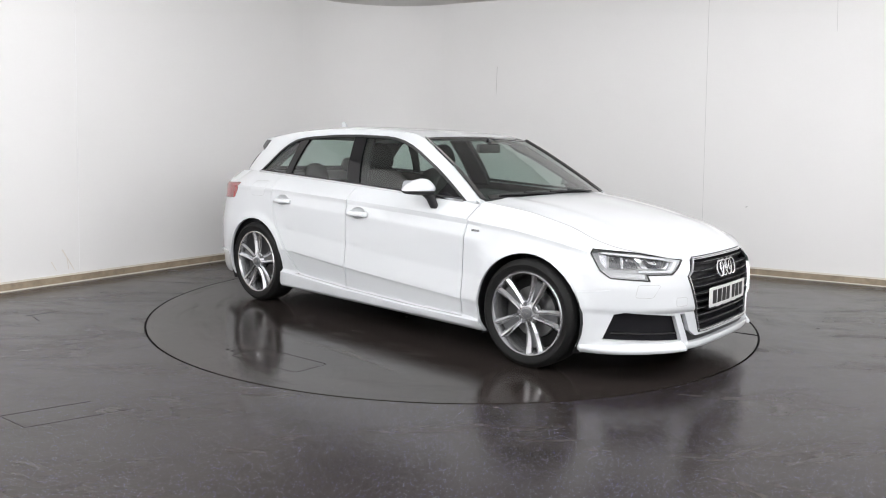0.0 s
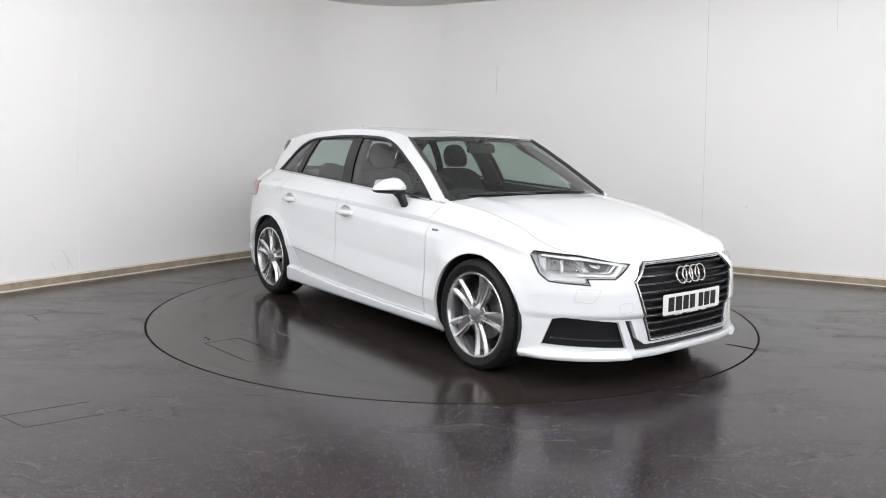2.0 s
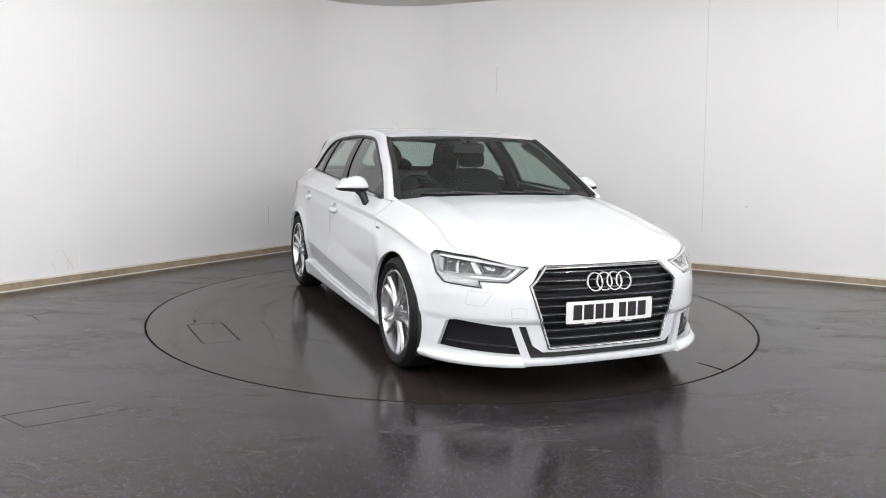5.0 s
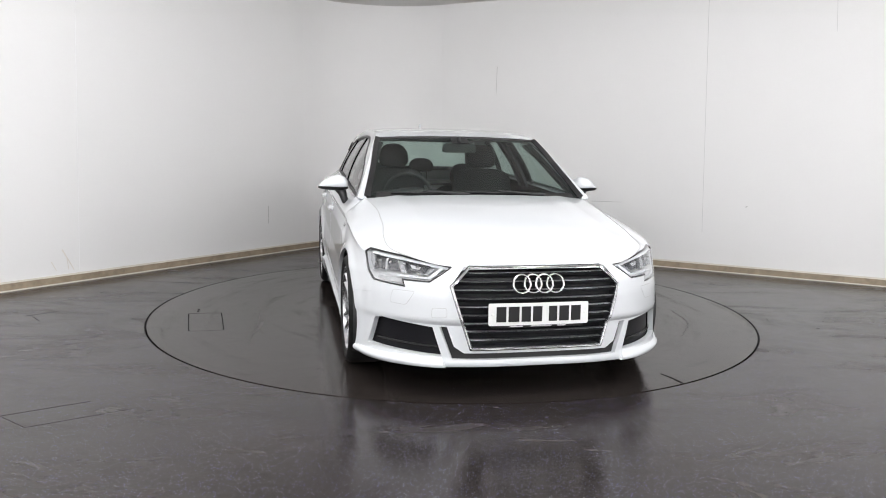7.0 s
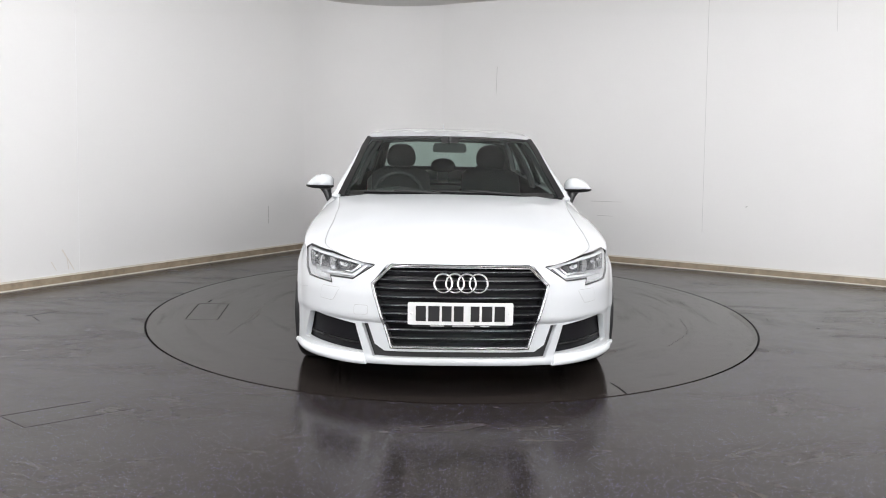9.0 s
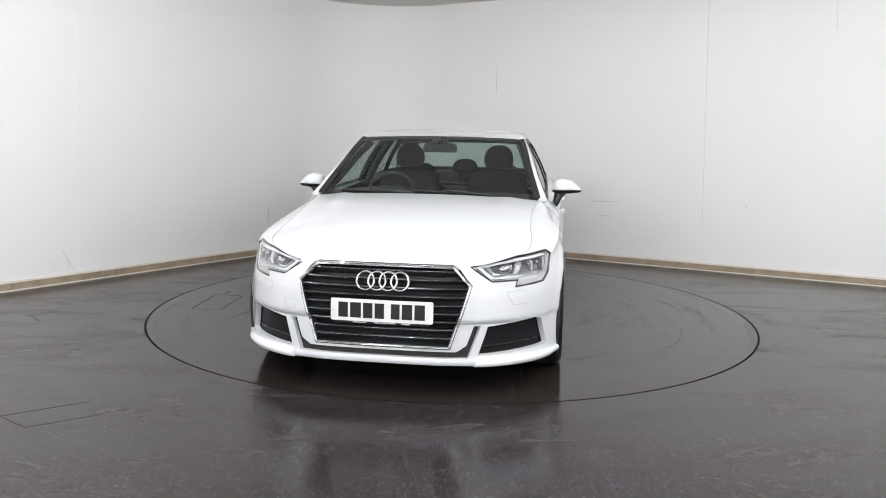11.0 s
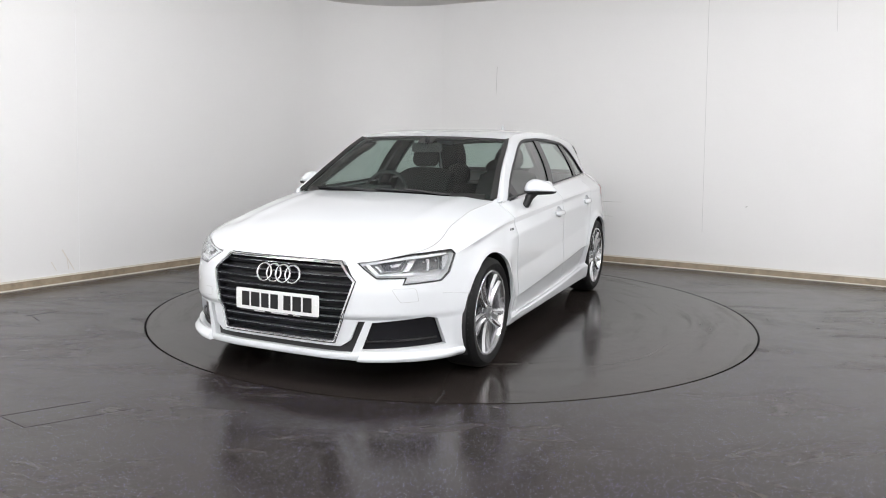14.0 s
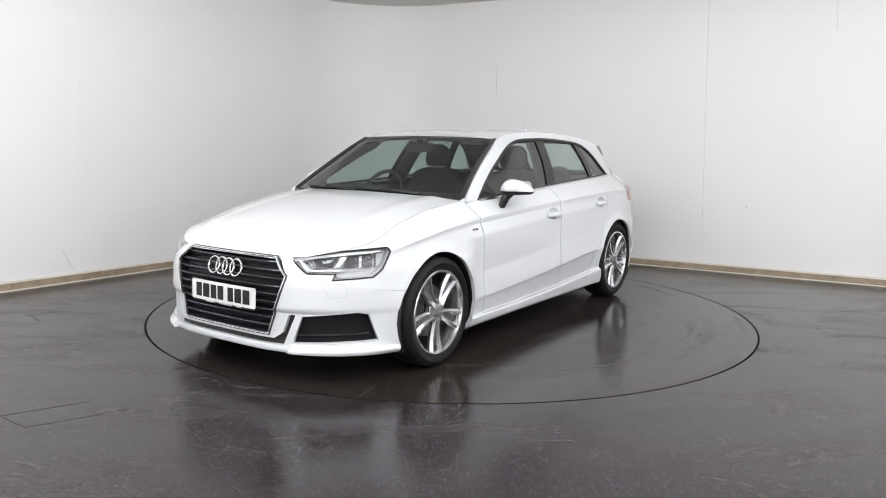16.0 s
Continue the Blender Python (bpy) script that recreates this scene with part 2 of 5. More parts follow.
def sheet(outline, holes, da, db, fmap, lip=0.012, depth=0.0):
    """A panel cut out of a curved surface: outline and holes are polygons in the surface's own two
    coordinates, fmap(a, b, d) gives the place d metres out of the surface. Its edges turn in by lip."""
    bm = bmesh.new()
    xs, ys = [p[0] for p in outline], [p[1] for p in outline]
    na = max(1, math.ceil((max(xs) - min(xs)) / da))
    nb = max(1, math.ceil((max(ys) - min(ys)) / db))
    x0, x1, y0, y1 = min(xs), max(xs), min(ys), max(ys)
    g = [[bm.verts.new((x0 + (x1 - x0) * i / na, y0 + (y1 - y0) * j / nb, 0)) for j in range(nb + 1)] for i in range(na + 1)]
    for i in range(na):
        for j in range(nb):
            bm.faces.new((g[i][j], g[i + 1][j], g[i + 1][j + 1], g[i][j + 1]))
    for poly in [outline] + list(holes):
        k = len(poly)
        for i in range(k):
            p, q = Vector((*poly[i - 1], 0)), Vector((*poly[i], 0))
            d = q - p
            if d.length < 1e-6:
                continue
            lo = (min(p.x, q.x) - 1e-4, min(p.y, q.y) - 1e-4)
            hi = (max(p.x, q.x) + 1e-4, max(p.y, q.y) + 1e-4)
            fs = []
            for f in bm.faces:
                fx = [v.co.x for v in f.verts]
                fy = [v.co.y for v in f.verts]
                if max(fx) >= lo[0] and min(fx) <= hi[0] and max(fy) >= lo[1] and min(fy) <= hi[1]:
                    fs.append(f)
            if fs:
                geom = list({e for f in fs for e in f.edges} | {v for f in fs for v in f.verts}) + fs
                bmesh.ops.bisect_plane(bm, geom=geom, dist=1e-5, plane_co=p, plane_no=Vector((-d.y, d.x, 0)).normalized())
    dead = []
    for f in bm.faces:
        c = f.calc_center_median()
        if not inside(c.x, c.y, outline) or any(inside(c.x, c.y, h) for h in holes):
            dead.append(f)
    bmesh.ops.delete(bm, geom=dead, context="FACES")
    uv = {v: (v.co.x, v.co.y) for v in bm.verts}
    for v, (a, b) in uv.items():
        v.co = fmap(a, b, depth)
    if lip:
        low = {}
        for e in [e for e in bm.edges if len(e.link_faces) == 1]:
            for v in e.verts:
                if v not in low:
                    low[v] = bm.verts.new(fmap(*uv[v], depth - lip))
            a, b = e.verts
            bm.faces.new((a, b, low[b], low[a]))
    return bm


def merge(*parts):
    """Several bmeshes of one part as one."""
    out = bmesh.new()
    for b in parts:
        me = bpy.data.meshes.new("tmp")
        b.to_mesh(me)
        out.from_mesh(me)
        b.free()
        bpy.data.meshes.remove(me)
    return out


def smooth_step(a, b, x):
    t = min(1.0, max(0.0, (x - a) / (b - a)))
    return t * t * (3 - 2 * t)


def curve_points(pts, n):
    """Points along a Catmull-Rom curve through pts."""
    pts = np.array(pts, float)
    ext = np.vstack([2 * pts[0] - pts[1], pts, 2 * pts[-1] - pts[-2]])
    out = []
    for i in range(len(pts) - 1):
        p0, p1, p2, p3 = ext[i:i + 4]
        for t in np.linspace(0, 1, n, endpoint=False):
            out.append(0.5 * (2 * p1 + (p2 - p0) * t + (2 * p0 - 5 * p1 + 4 * p2 - p3) * t * t + (3 * p1 - p0 - 3 * p2 + p3) * t ** 3))
    out.append(pts[-1])
    return np.array(out)


# ---- room ----
CEILING_H = 2.94
CORNER = Vector((-1.154, 4.066))
ALONG_W, ALONG_N = Vector((-0.552, -0.834)).normalized(), Vector((0.886, -0.463)).normalized()
LEN_W, LEN_N, FILLET, THICK = 11.0, 10.0, 1.25, 0.16


def corner_arc(grow, n=14):
    """The rounded corner between the two walls, moved out by grow."""
    half = math.acos(max(-1, min(1, ALONG_W.dot(ALONG_N)))) / 2
    cut = FILLET / math.tan(half)
    a, b = CORNER + ALONG_W * cut, CORNER + ALONG_N * cut
    mid = CORNER + (ALONG_W + ALONG_N).normalized() * (FILLET / math.sin(half))
    t0 = math.atan2(*(a - mid).yx)
    t1 = math.atan2(*(b - mid).yx)
    while t1 > t0:
        t1 -= 2 * math.pi
    while t0 - t1 > math.pi:
        t1 += 2 * math.pi
    r = FILLET + grow
    return [mid + Vector((math.cos(t), math.sin(t))) * r for t in np.linspace(t0, t1, n)]


def wall_path(grow):
    nw = Vector((ALONG_W.y, -ALONG_W.x))
    nw = nw if nw.x < 0 else -nw
    nn = Vector((ALONG_N.y, -ALONG_N.x))
    nn = nn if nn.y > 0 else -nn
    return nw * grow, nn * grow


def strip(name, inner, outer, z0, z1, material):
    bm = bmesh.new()
    a = [[bm.verts.new((p.x, p.y, z)) for z in (z0, z1)] for p in inner]
    b = [[bm.verts.new((p.x, p.y, z)) for z in (z0, z1)] for p in outer]
    n = len(inner)
    for i in range(n - 1):
        bm.faces.new((a[i][0], a[i + 1][0], a[i + 1][1], a[i][1]))
        bm.faces.new((b[i][0], b[i][1], b[i + 1][1], b[i + 1][0]))
        bm.faces.new((a[i][1], a[i + 1][1], b[i + 1][1], b[i][1]))
        bm.faces.new((a[i][0], b[i][0], b[i + 1][0], a[i + 1][0]))
    for i in (0, n - 1):
        bm.faces.new((a[i][0], a[i][1], b[i][1], b[i][0]))
    ob = part(name, bm, material, angle=25)
    return tagged(ob, kind="structure")


def lines(grow):
    """West, corner and north runs of the wall face, moved out by grow."""
    dw, dn = wall_path(grow)
    arc = corner_arc(grow)
    west = [CORNER + ALONG_W * LEN_W + dw, arc[0]]
    north = [arc[-1], CORNER + ALONG_N * LEN_N + dn]
    return west, arc, north


def build_room():
    for nm, i, o in zip(("wall_west", "wall_corner", "wall_north"), lines(0), lines(THICK)):
        tagged(strip(nm, i, o, -0.1, CEILING_H + 0.1, WALL), "white painted smooth studio wall with faint marks", "wall")
    for z0, z1, g0, mat, nm in ((0.0, 0.010, -0.024, SKIRT_TOP, "trim"), (0.0105, 0.066, -0.018, SKIRT, "baseboard"), (0.0665, 0.082, -0.013, SKIRT_TOP, "trim")):
        for i, o in zip(lines(g0), lines(-0.0005)):
            tagged(strip(nm, i, o, z0, z1, mat), "worn beige skirting board along the wall foot", "skirting board")
    a = CORNER + ALONG_W * LEN_W
    b = CORNER + ALONG_N * LEN_N
    c = a + ALONG_N * LEN_N
    dw, dn = wall_path(THICK)
    tagged(strip("wall_south", [a, c], [a + ALONG_W * THICK, c + ALONG_W * THICK], -0.1, CEILING_H + 0.1, WALL), "white painted studio wall", "wall")
    tagged(strip("wall_east", [c, b], [c + ALONG_N * THICK, b + ALONG_N * THICK], -0.1, CEILING_H + 0.1, WALL), "white painted studio wall", "wall")
    # ceiling
    bm = bmesh.new()
    ring = [a + dw, CORNER + dw + dn, b + dn, c]
    lo = [bm.verts.new((p.x, p.y, CEILING_H)) for p in ring]
    hi = [bm.verts.new((p.x, p.y, CEILING_H + 0.1)) for p in ring]
    bm.faces.new(lo)
    bm.faces.new(hi)
    for i in range(4):
        bm.faces.new((lo[i - 1], lo[i], hi[i], hi[i - 1]))
    tagged(part("ceiling", bm, CEIL, smooth=False), "off-white painted ceiling", "ceiling", kind="structure")
    # floor with a round opening for the turntable
    bm = bmesh.new()
    n = 128
    inner = [bm.verts.new((TABLE_R * math.cos(2 * math.pi * k / n), TABLE_R * math.sin(2 * math.pi * k / n), 0)) for k in range(n)]
    low = [bm.verts.new((v.co.x, v.co.y, -0.06)) for v in inner]
    outer = []
    quad = [Vector(p) for p in (a + dw, CORNER + dw + dn, b + dn, c)]
    for v in inner:
        d = Vector((v.co.x, v.co.y)).normalized()
        best = 1e9
        for i in range(4):
            p, q = quad[i - 1], quad[i]
            e = q - p
            det = d.x * -e.y + d.y * e.x
            if abs(det) > 1e-9:
                s = (p.x * -e.y + p.y * e.x) / det
                t = (d.x * p.y - d.y * p.x) / det
                if s > 0 and -1e-6 <= t <= 1 + 1e-6:
                    best = min(best, s)
        outer.append(bm.verts.new((d.x * best, d.y * best, 0)))
    for k in range(n):
        j = (k + 1) % n
        bm.faces.new((inner[k], inner[j], outer[j], outer[k]))
        bm.faces.new((inner[k], low[k], low[j], inner[j])).material_index = 1
    bm.faces.new(low).material_index = 1
    tagged(part("floor", bm, [FLOOR, GAP], smooth=False), "dark grey damp vinyl floor with pale blue flecks", "floor", kind="structure")


TABLE_R = 2.258


def wall_mark(name, along, s0, z0, s1, z1, width, mat, label, category):
    """A flat sliver on a wall face from (s0, z0) to (s1, z1), measured from the room's corner."""
    dw, dn = wall_path(-1.0)
    n = dw if along is ALONG_W else dn
    d = Vector((s1 - s0, z1 - z0)).normalized()
    q = Vector((-d.y, d.x)) * width / 2
    bm = bmesh.new()
    lay = []
    for lift in (-0.002, 0.0022):
        row = []
        for s, z, k in ((s0, z0, -1), (s1, z1, -0.6), (s1, z1, 0.6), (s0, z0, 1)):
            p = CORNER + along * (s + q.x * k) + n * lift
            row.append(bm.verts.new((p.x, p.y, z + q.y * k)))
        lay.append(row)
    bm.faces.new(lay[1])
    for i in range(4):
        bm.faces.new((lay[0][i - 1], lay[0][i], lay[1][i], lay[1][i - 1]))
    tagged(part(name, bm, mat, smooth=False), label, category, kind="structure")


def floor_mark(x0, y0, x1, y1, width):
    d = Vector((x1 - x0, y1 - y0)).normalized()
    q = Vector((-d.y, d.x)) * width / 2
    bm = bmesh.new()
    lay = [[bm.verts.new((x + q.x * k, y + q.y * k, z)) for x, y, k in ((x0, y0, -1), (x1, y1, -0.5), (x1, y1, 0.5), (x0, y0, 1))] for z in (-0.003, 0.0012)]
    bm.faces.new(lay[1])
    for i in range(4):
        bm.faces.new((lay[0][i - 1], lay[0][i], lay[1][i], lay[1][i - 1]))
    tagged(part("floor_joint", bm, JOINT_DARK, smooth=False), "dark open joint in the vinyl floor", "floor joint", kind="structure")


def build_marks():
    W, N = ALONG_W, ALONG_N
    wall_mark("wall_joint", W, 3.86, 2.92, 3.95, 0.09, 0.006, SEAM, "pale vertical joint between wall sheets", "wall joint")
    wall_mark("wall_joint", N, 4.19, 2.92, 4.27, 0.40, 0.005, MARK_SOFT, "faint vertical joint between wall sheets", "wall joint")
    wall_mark("wall_joint", N, 5.35, 2.92, 5.38, 2.40, 0.005, MARK_SOFT, "faint vertical joint between wall sheets", "wall joint")
    for a in ((N, 1.853, 2.19, 1.848, 1.865, 0.005), (W, 1.697, 0.547, 1.701, 0.354, 0.005), (N, 3.05, 0.672, 3.40, 0.677, 0.005), (N, 3.12, 0.516, 3.31, 0.515, 0.004), (N, 4.68, 0.690, 4.70, 0.70, 0.010)):
        wall_mark("wall_scuff", *a, MARK, "thin grey scuff on the white wall", "wall scuff")
    for a in ((4.10, 0.30, 4.00, 0.11, 0.012), (4.06, 0.22, 4.05, 0.12, 0.008), (4.20, 0.20, 4.16, 0.12, 0.008)):
        wall_mark("wall_stain", W, *a, RUST, "pale rusty streak above the skirting", "wall stain")
    floor_mark(-3.05, -0.60, -2.90, -0.44, 0.008)
    floor_mark(-3.0, -0.60, -2.87, -0.74, 0.003)
    floor_mark(-2.06, -2.55, -1.87, -2.68, 0.004)
    floor_mark(-2.06, -2.55, -1.75, -2.33, 0.0016)
    floor_mark(-1.87, -2.68, -1.52, -2.43, 0.0018)


# ---- turntable ----
def build_turntable():
    table = tagged(empty("turntable"), "dark round turntable deck flush with the floor", "turntable")
    n = 128
    r = TABLE_R - 0.014
    ring = [(r * math.cos(2 * math.pi * k / n), r * math.sin(2 * math.pi * k / n)) for k in range(n)]
    hatch = rounded([(-0.030, -1.985), (0.522, -1.925), (0.522, -1.690), (-0.022, -1.745)], 0.03)

    def flat(a, b, d):
        return Vector((a, b, d))
    part("deck", sheet(ring, [hatch], 0.5, 0.5, flat, lip=0.05), DECK, table, smooth=False)
    part("hatch_joint", sheet(inset(hatch, -0.004), [inset(hatch, 0.010)], 0.3, 0.3, flat, lip=0, depth=-0.004), GAP, table, smooth=False)
    part("hatch_cover", sheet(inset(hatch, 0.0065), [], 0.3, 0.3, flat, lip=0.02, depth=-0.0005), DECK, table, smooth=False)
    bm = bmesh.new()
    tube(bm, [(1.90, 0.795, -0.001), (1.97, 0.815, 0.0), (2.04, 0.826, 0.001), (2.09, 0.833, 0.0)], 0.0035, 6)
    part("joint", bm, GAP, table, "black open joint at the rim")
    for x in (-0.16, -0.11):
        bm = bmesh.new()
        box(bm, x, x + 0.018, -1.93, -1.915, 0.0, 0.002)
        part("bolt_head", bm, GAP, table)
    for pts, wide in (([(-0.05, -1.475), (0.27, -1.470), (0.57, -1.490), (0.93, -1.517)], 0.012), ([(0.30, -1.440), (0.48, -1.455), (0.66, -1.500)], 0.022),
                      ([(-1.72, -0.60), (-1.80, -0.20), (-1.78, 0.20)], 0.016), ([(1.15, 1.35), (0.75, 1.62), (0.30, 1.72)], 0.014)):
        line = curve_points(pts, 14)
        bm = bmesh.new()
        row = []
        for i, p in enumerate(line):
            d = line[min(i + 1, len(line) - 1)] - line[max(i - 1, 0)]
            nv = np.array([-d[1], d[0]]) / np.hypot(*d)
            w = wide * (0.35 + 0.65 * abs(math.sin(2.3 * i + 0.6 * math.sin(1.7 * i)))) * min(1.0, i / 4 + 0.1, (len(line) - 1 - i) / 4 + 0.1)
            q = p + nv * 0.006 * math.sin(1.9 * i)
            row.append([bm.verts.new((*(q + nv * w * k / 2), 0.0006)) for k in (-1, 1)])
        for a, b in zip(row, row[1:]):
            bm.faces.new((a[0], b[0], b[1], a[1]))
        part("dried_water_mark", bm, FILM, table, "pale dried water line", smooth=False)
    # shaft that carries the deck
    part("drum", lathe(bmesh.new(), [(0.0, -0.055), (1.2, -0.055), (1.2, -0.048), (0.0, -0.048)], 40, "Z"), GAP, table)
    return table


# ---- ceiling lights ----
def build_lights():
    proto = None
    white = surface("lamp ring white", (0.8, 0.8, 0.8), 0.4)
    spots = [(x, y) for y in (-6.2, -5.0, -3.8, -2.7) for x in (-2.4, -0.8, 0.8, 2.4)]
    spots += [(-1.7, -0.9), (1.7, -0.9), (-2.4, -6.95), (-0.8, -7.3), (0.8, -7.4), (2.4, -7.4), (-3.0, -2.1), (-3.55, -3.1), (-4.3, -4.15), (-5.0, -5.25), (2.95, -1.4), (4.15, -1.9), (5.15, -2.4), (3.6, -2.6), (4.8, -3.2)]
    dome = [(0.0135 * math.sin(t), -0.006 - 0.0135 * math.cos(t)) for t in np.linspace(0.0, math.pi / 2, 7)]
    for x, y in spots:
        if proto is None:
            proto = tagged(empty("downlight", pose(x, y, CEILING_H)), "small round lit downlight on the ceiling", "downlight", group="studio ceiling downlights")
            part("bezel", lathe(bmesh.new(), [(0.0135, -0.006), (0.034, -0.008), (0.040, -0.004), (0.042, 0.0)], 20, "Z"), white, proto)
            part("diffuser", lathe(bmesh.new(), dome, 16, "Z"), GLOW, proto)
        else:
            copy_thing(proto, pose(x, y, CEILING_H))

# ---- car: the body's plan line and its surface ----
PLAN = curve_points([(2.125, 0), (2.124, 0.16), (2.112, 0.34), (2.064, 0.51), (1.965, 0.66), (1.835, 0.78), (1.68, 0.855),
                     (1.5, 0.888), (1.2, 0.900), (0.8, 0.897), (0.0, 0.892), (-0.8, 0.892), (-1.3, 0.900), (-1.60, 0.890),
                     (-1.82, 0.848), (-1.98, 0.75), (-2.08, 0.50), (-2.125, 0.2), (-2.13, 0)], 24)
ARC = np.concatenate([[0], np.cumsum(np.hypot(*np.diff(PLAN, axis=0).T))])
TAN = np.gradient(PLAN, ARC, axis=0)
for _k in range(3):
    TAN[1:-1] = (TAN[:-2] + TAN[1:-1] + TAN[2:]) / 3
NOR = np.stack([-TAN[:, 1], TAN[:, 0]], 1)
NOR = NOR / np.linalg.norm(NOR, axis=1)[:, None]
if NOR[0, 0] < 0:
    NOR = -NOR
NOR[0], NOR[-1] = (1, 0), (-1, 0)


def at_u(u):
    """Length along the plan line where it passes u (flank and tail)."""
    return float(np.interp(-u, -PLAN[:, 0], ARC))


def at(u, v):
    """Length along the plan line nearest to (u, v)."""
    return float(ARC[np.argmin((PLAN[:, 0] - u) ** 2 + (PLAN[:, 1] - v) ** 2)])


# shoulder height, shoulder inset, top height, top inset
KNOTS = [(0.0, 0.600, -0.012, 0.676, -0.062), (at(2.06, 0.51), 0.600, -0.018, 0.668, -0.062), (at(1.965, 0.66), 0.630, -0.020, 0.700, -0.068),
         (at(1.835, 0.78), 0.672, -0.022, 0.728, -0.082), (at(1.70, 0.847), 0.706, -0.028, 0.760, -0.135), (at_u(1.5), 0.748, -0.030, 0.820, -0.185),
         (at_u(1.2), 0.792, -0.034, 0.884, -0.198), (at_u(0.85), 0.820, -0.036, 0.928, -0.160), (at_u(0.76), 0.826, -0.034, 0.922, -0.155),
         (at_u(0.25), 0.852, -0.024, 0.945, -0.110), (at_u(-0.47), 0.884, -0.020, 0.983, -0.125), (at_u(-1.08), 0.906, -0.024, 1.012, -0.150),
         (at_u(-1.47), 0.908, -0.034, 1.028, -0.172), (at_u(-1.70), 0.908, -0.044, 1.034, -0.175), (at_u(-1.95), 0.900, -0.04, 1.02, -0.17), (float(ARC[-1]), 0.88, -0.05, 1.01, -0.18)]
_a = np.linspace(0, ARC[-1], 900)
TABLE = [np.interp(_a, [k[0] for k in KNOTS], [k[i] for k in KNOTS]) for i in (1, 2, 3, 4)]


def cabin_v(u, z):
    """Half width of the cabin side at a length and height."""
    v = 0.787 + 0.0084 * (u - 0.76) - 0.48 * (z - 0.92)
    v += 0.026 * max(0.0, 1 - ((z - 1.13) / 0.21) ** 2) ** 1.3 * smooth_step(0.60, 0.10, u) * smooth_step(-1.5, -1.1, u)
    return v - (0.7 * (u + 1.45) ** 2 if u < -1.45 else 0)


_w = np.ones(21) / 21
TABLE = [np.convolve(np.pad(t, 10, mode="edge"), _w, mode="valid") for t in TABLE]
# between the bonnet and the tail the top of the skin meets the cabin side
for _i, _q in enumerate(_a):
    _u, _v = np.interp(_q, ARC, PLAN[:, 0]), np.interp(_q, ARC, PLAN[:, 1])
    _k = smooth_step(0.86, 0.78, _u) * smooth_step(-1.80, -1.72, _u)
    if _k > 0:
        TABLE[3][_i] += _k * ((cabin_v(_u, TABLE[2][_i]) - _v) / np.interp(_q, ARC, NOR[:, 1]) - TABLE[3][_i])
WHEELS = {"front": 1.3185, "rear": -1.3185}
HUB_Z, ARCH_R = 0.317, 0.350


def shoulder(a):
    return [float(np.interp(abs(a), _a, t)) for t in TABLE]


def top_z(a):
    return shoulder(a)[2]


def sill_top(u):
    return float(np.interp(u, [-0.98, -0.25, 0.37, 0.95], [0.282, 0.240, 0.222, 0.220]))


def crease(u):
    return float(np.interp(u, [-0.85, -0.25, 0.26, 0.81], [0.450, 0.400, 0.365, 0.335]))


def skin_offset(a, z, u):
    zs, oc, zt, ot = shoulder(a)
    if z > zs:
        q = (z - zs) / (zt - zs)
        return oc + (ot - oc) * (q ** 1.22 if q < 1 else 1 + 1.22 * (q - 1))
    plain = float(np.interp(z, [0.13, 0.17, 0.22, 0.45, 0.60, max(0.61, zs - 0.028), zs], [-0.07, -0.035, -0.012, 0.0, -0.002, oc - 0.003, oc]))
    ledge = 0.004 * smooth_step(1.90, 2.03, u)
    nose = float(np.interp(z, [0.13, 0.165, 0.185, 0.215, 0.30, 0.386, 0.398, 0.52, max(0.55, zs)], [-0.05, 0.0, 0.012, 0.003, -0.001, -0.002 - ledge, 0.005 + ledge, -0.001, oc]))
    st, cr = sill_top(u), crease(u)
    side = float(np.interp(z, [0.13, 0.155, 0.175, st - 0.004, st + 0.012, cr - 0.012, cr, cr + 0.03, cr + 0.16, max(cr + 0.2, zs - 0.10), zs - 0.028, zs],
                           [-0.09, -0.03, -0.004, 0.004, -0.13 * (cr - st) - 0.004, -0.003, 0.003, 0.001, -0.012, -0.011, oc - 0.004, oc]))
    wn = smooth_step(1.45, 1.80, u)
    ws = smooth_step(1.02, 0.93, u) * smooth_step(-1.04, -0.95, u)
    off = plain * (1 - wn) * (1 - ws) + nose * wn + side * ws
    for c in WHEELS.values():
        r = math.hypot(u - c, z - HUB_Z)
        if r < 0.6 and z > 0.1:
            off += 0.015 * math.exp(-((r - 0.355) / 0.035) ** 2)
    return off


def skin(a, z, d=0.0):
    """Place on the body skin; negative a is the right-hand side."""
    s, q = (-1, -a) if a < 0 else (1, a)
    u, v = np.interp(q, ARC, PLAN[:, 0]), np.interp(q, ARC, PLAN[:, 1])
    nu, nv = np.interp(q, ARC, NOR[:, 0]), np.interp(q, ARC, NOR[:, 1])
    o = skin_offset(q, z, u) + d
    return Vector((u + nu * o, s * (v + nv * o), z))


def side_skin(sign):
    return lambda a, z, d: skin(sign * a, z, d)


# cabin side: width by length and height
def cabin(sign):
    def f(u, z, d):
        return Vector((u, sign * (cabin_v(u, z) + d), z + 0.45 * d))
    return f


GRILLE_POLY = [(-0.359, 0.672), (-0.449, 0.578), (-0.346, 0.259), (0.346, 0.259), (0.449, 0.578), (0.359, 0.672)]


def nose_a(v, u=None):
    """Signed length along the plan line for a half width v at the nose."""
    q = float(np.interp(abs(v), PLAN[:150, 1], ARC[:150])) if u is None else at(u, abs(v))
    return math.copysign(q, v)


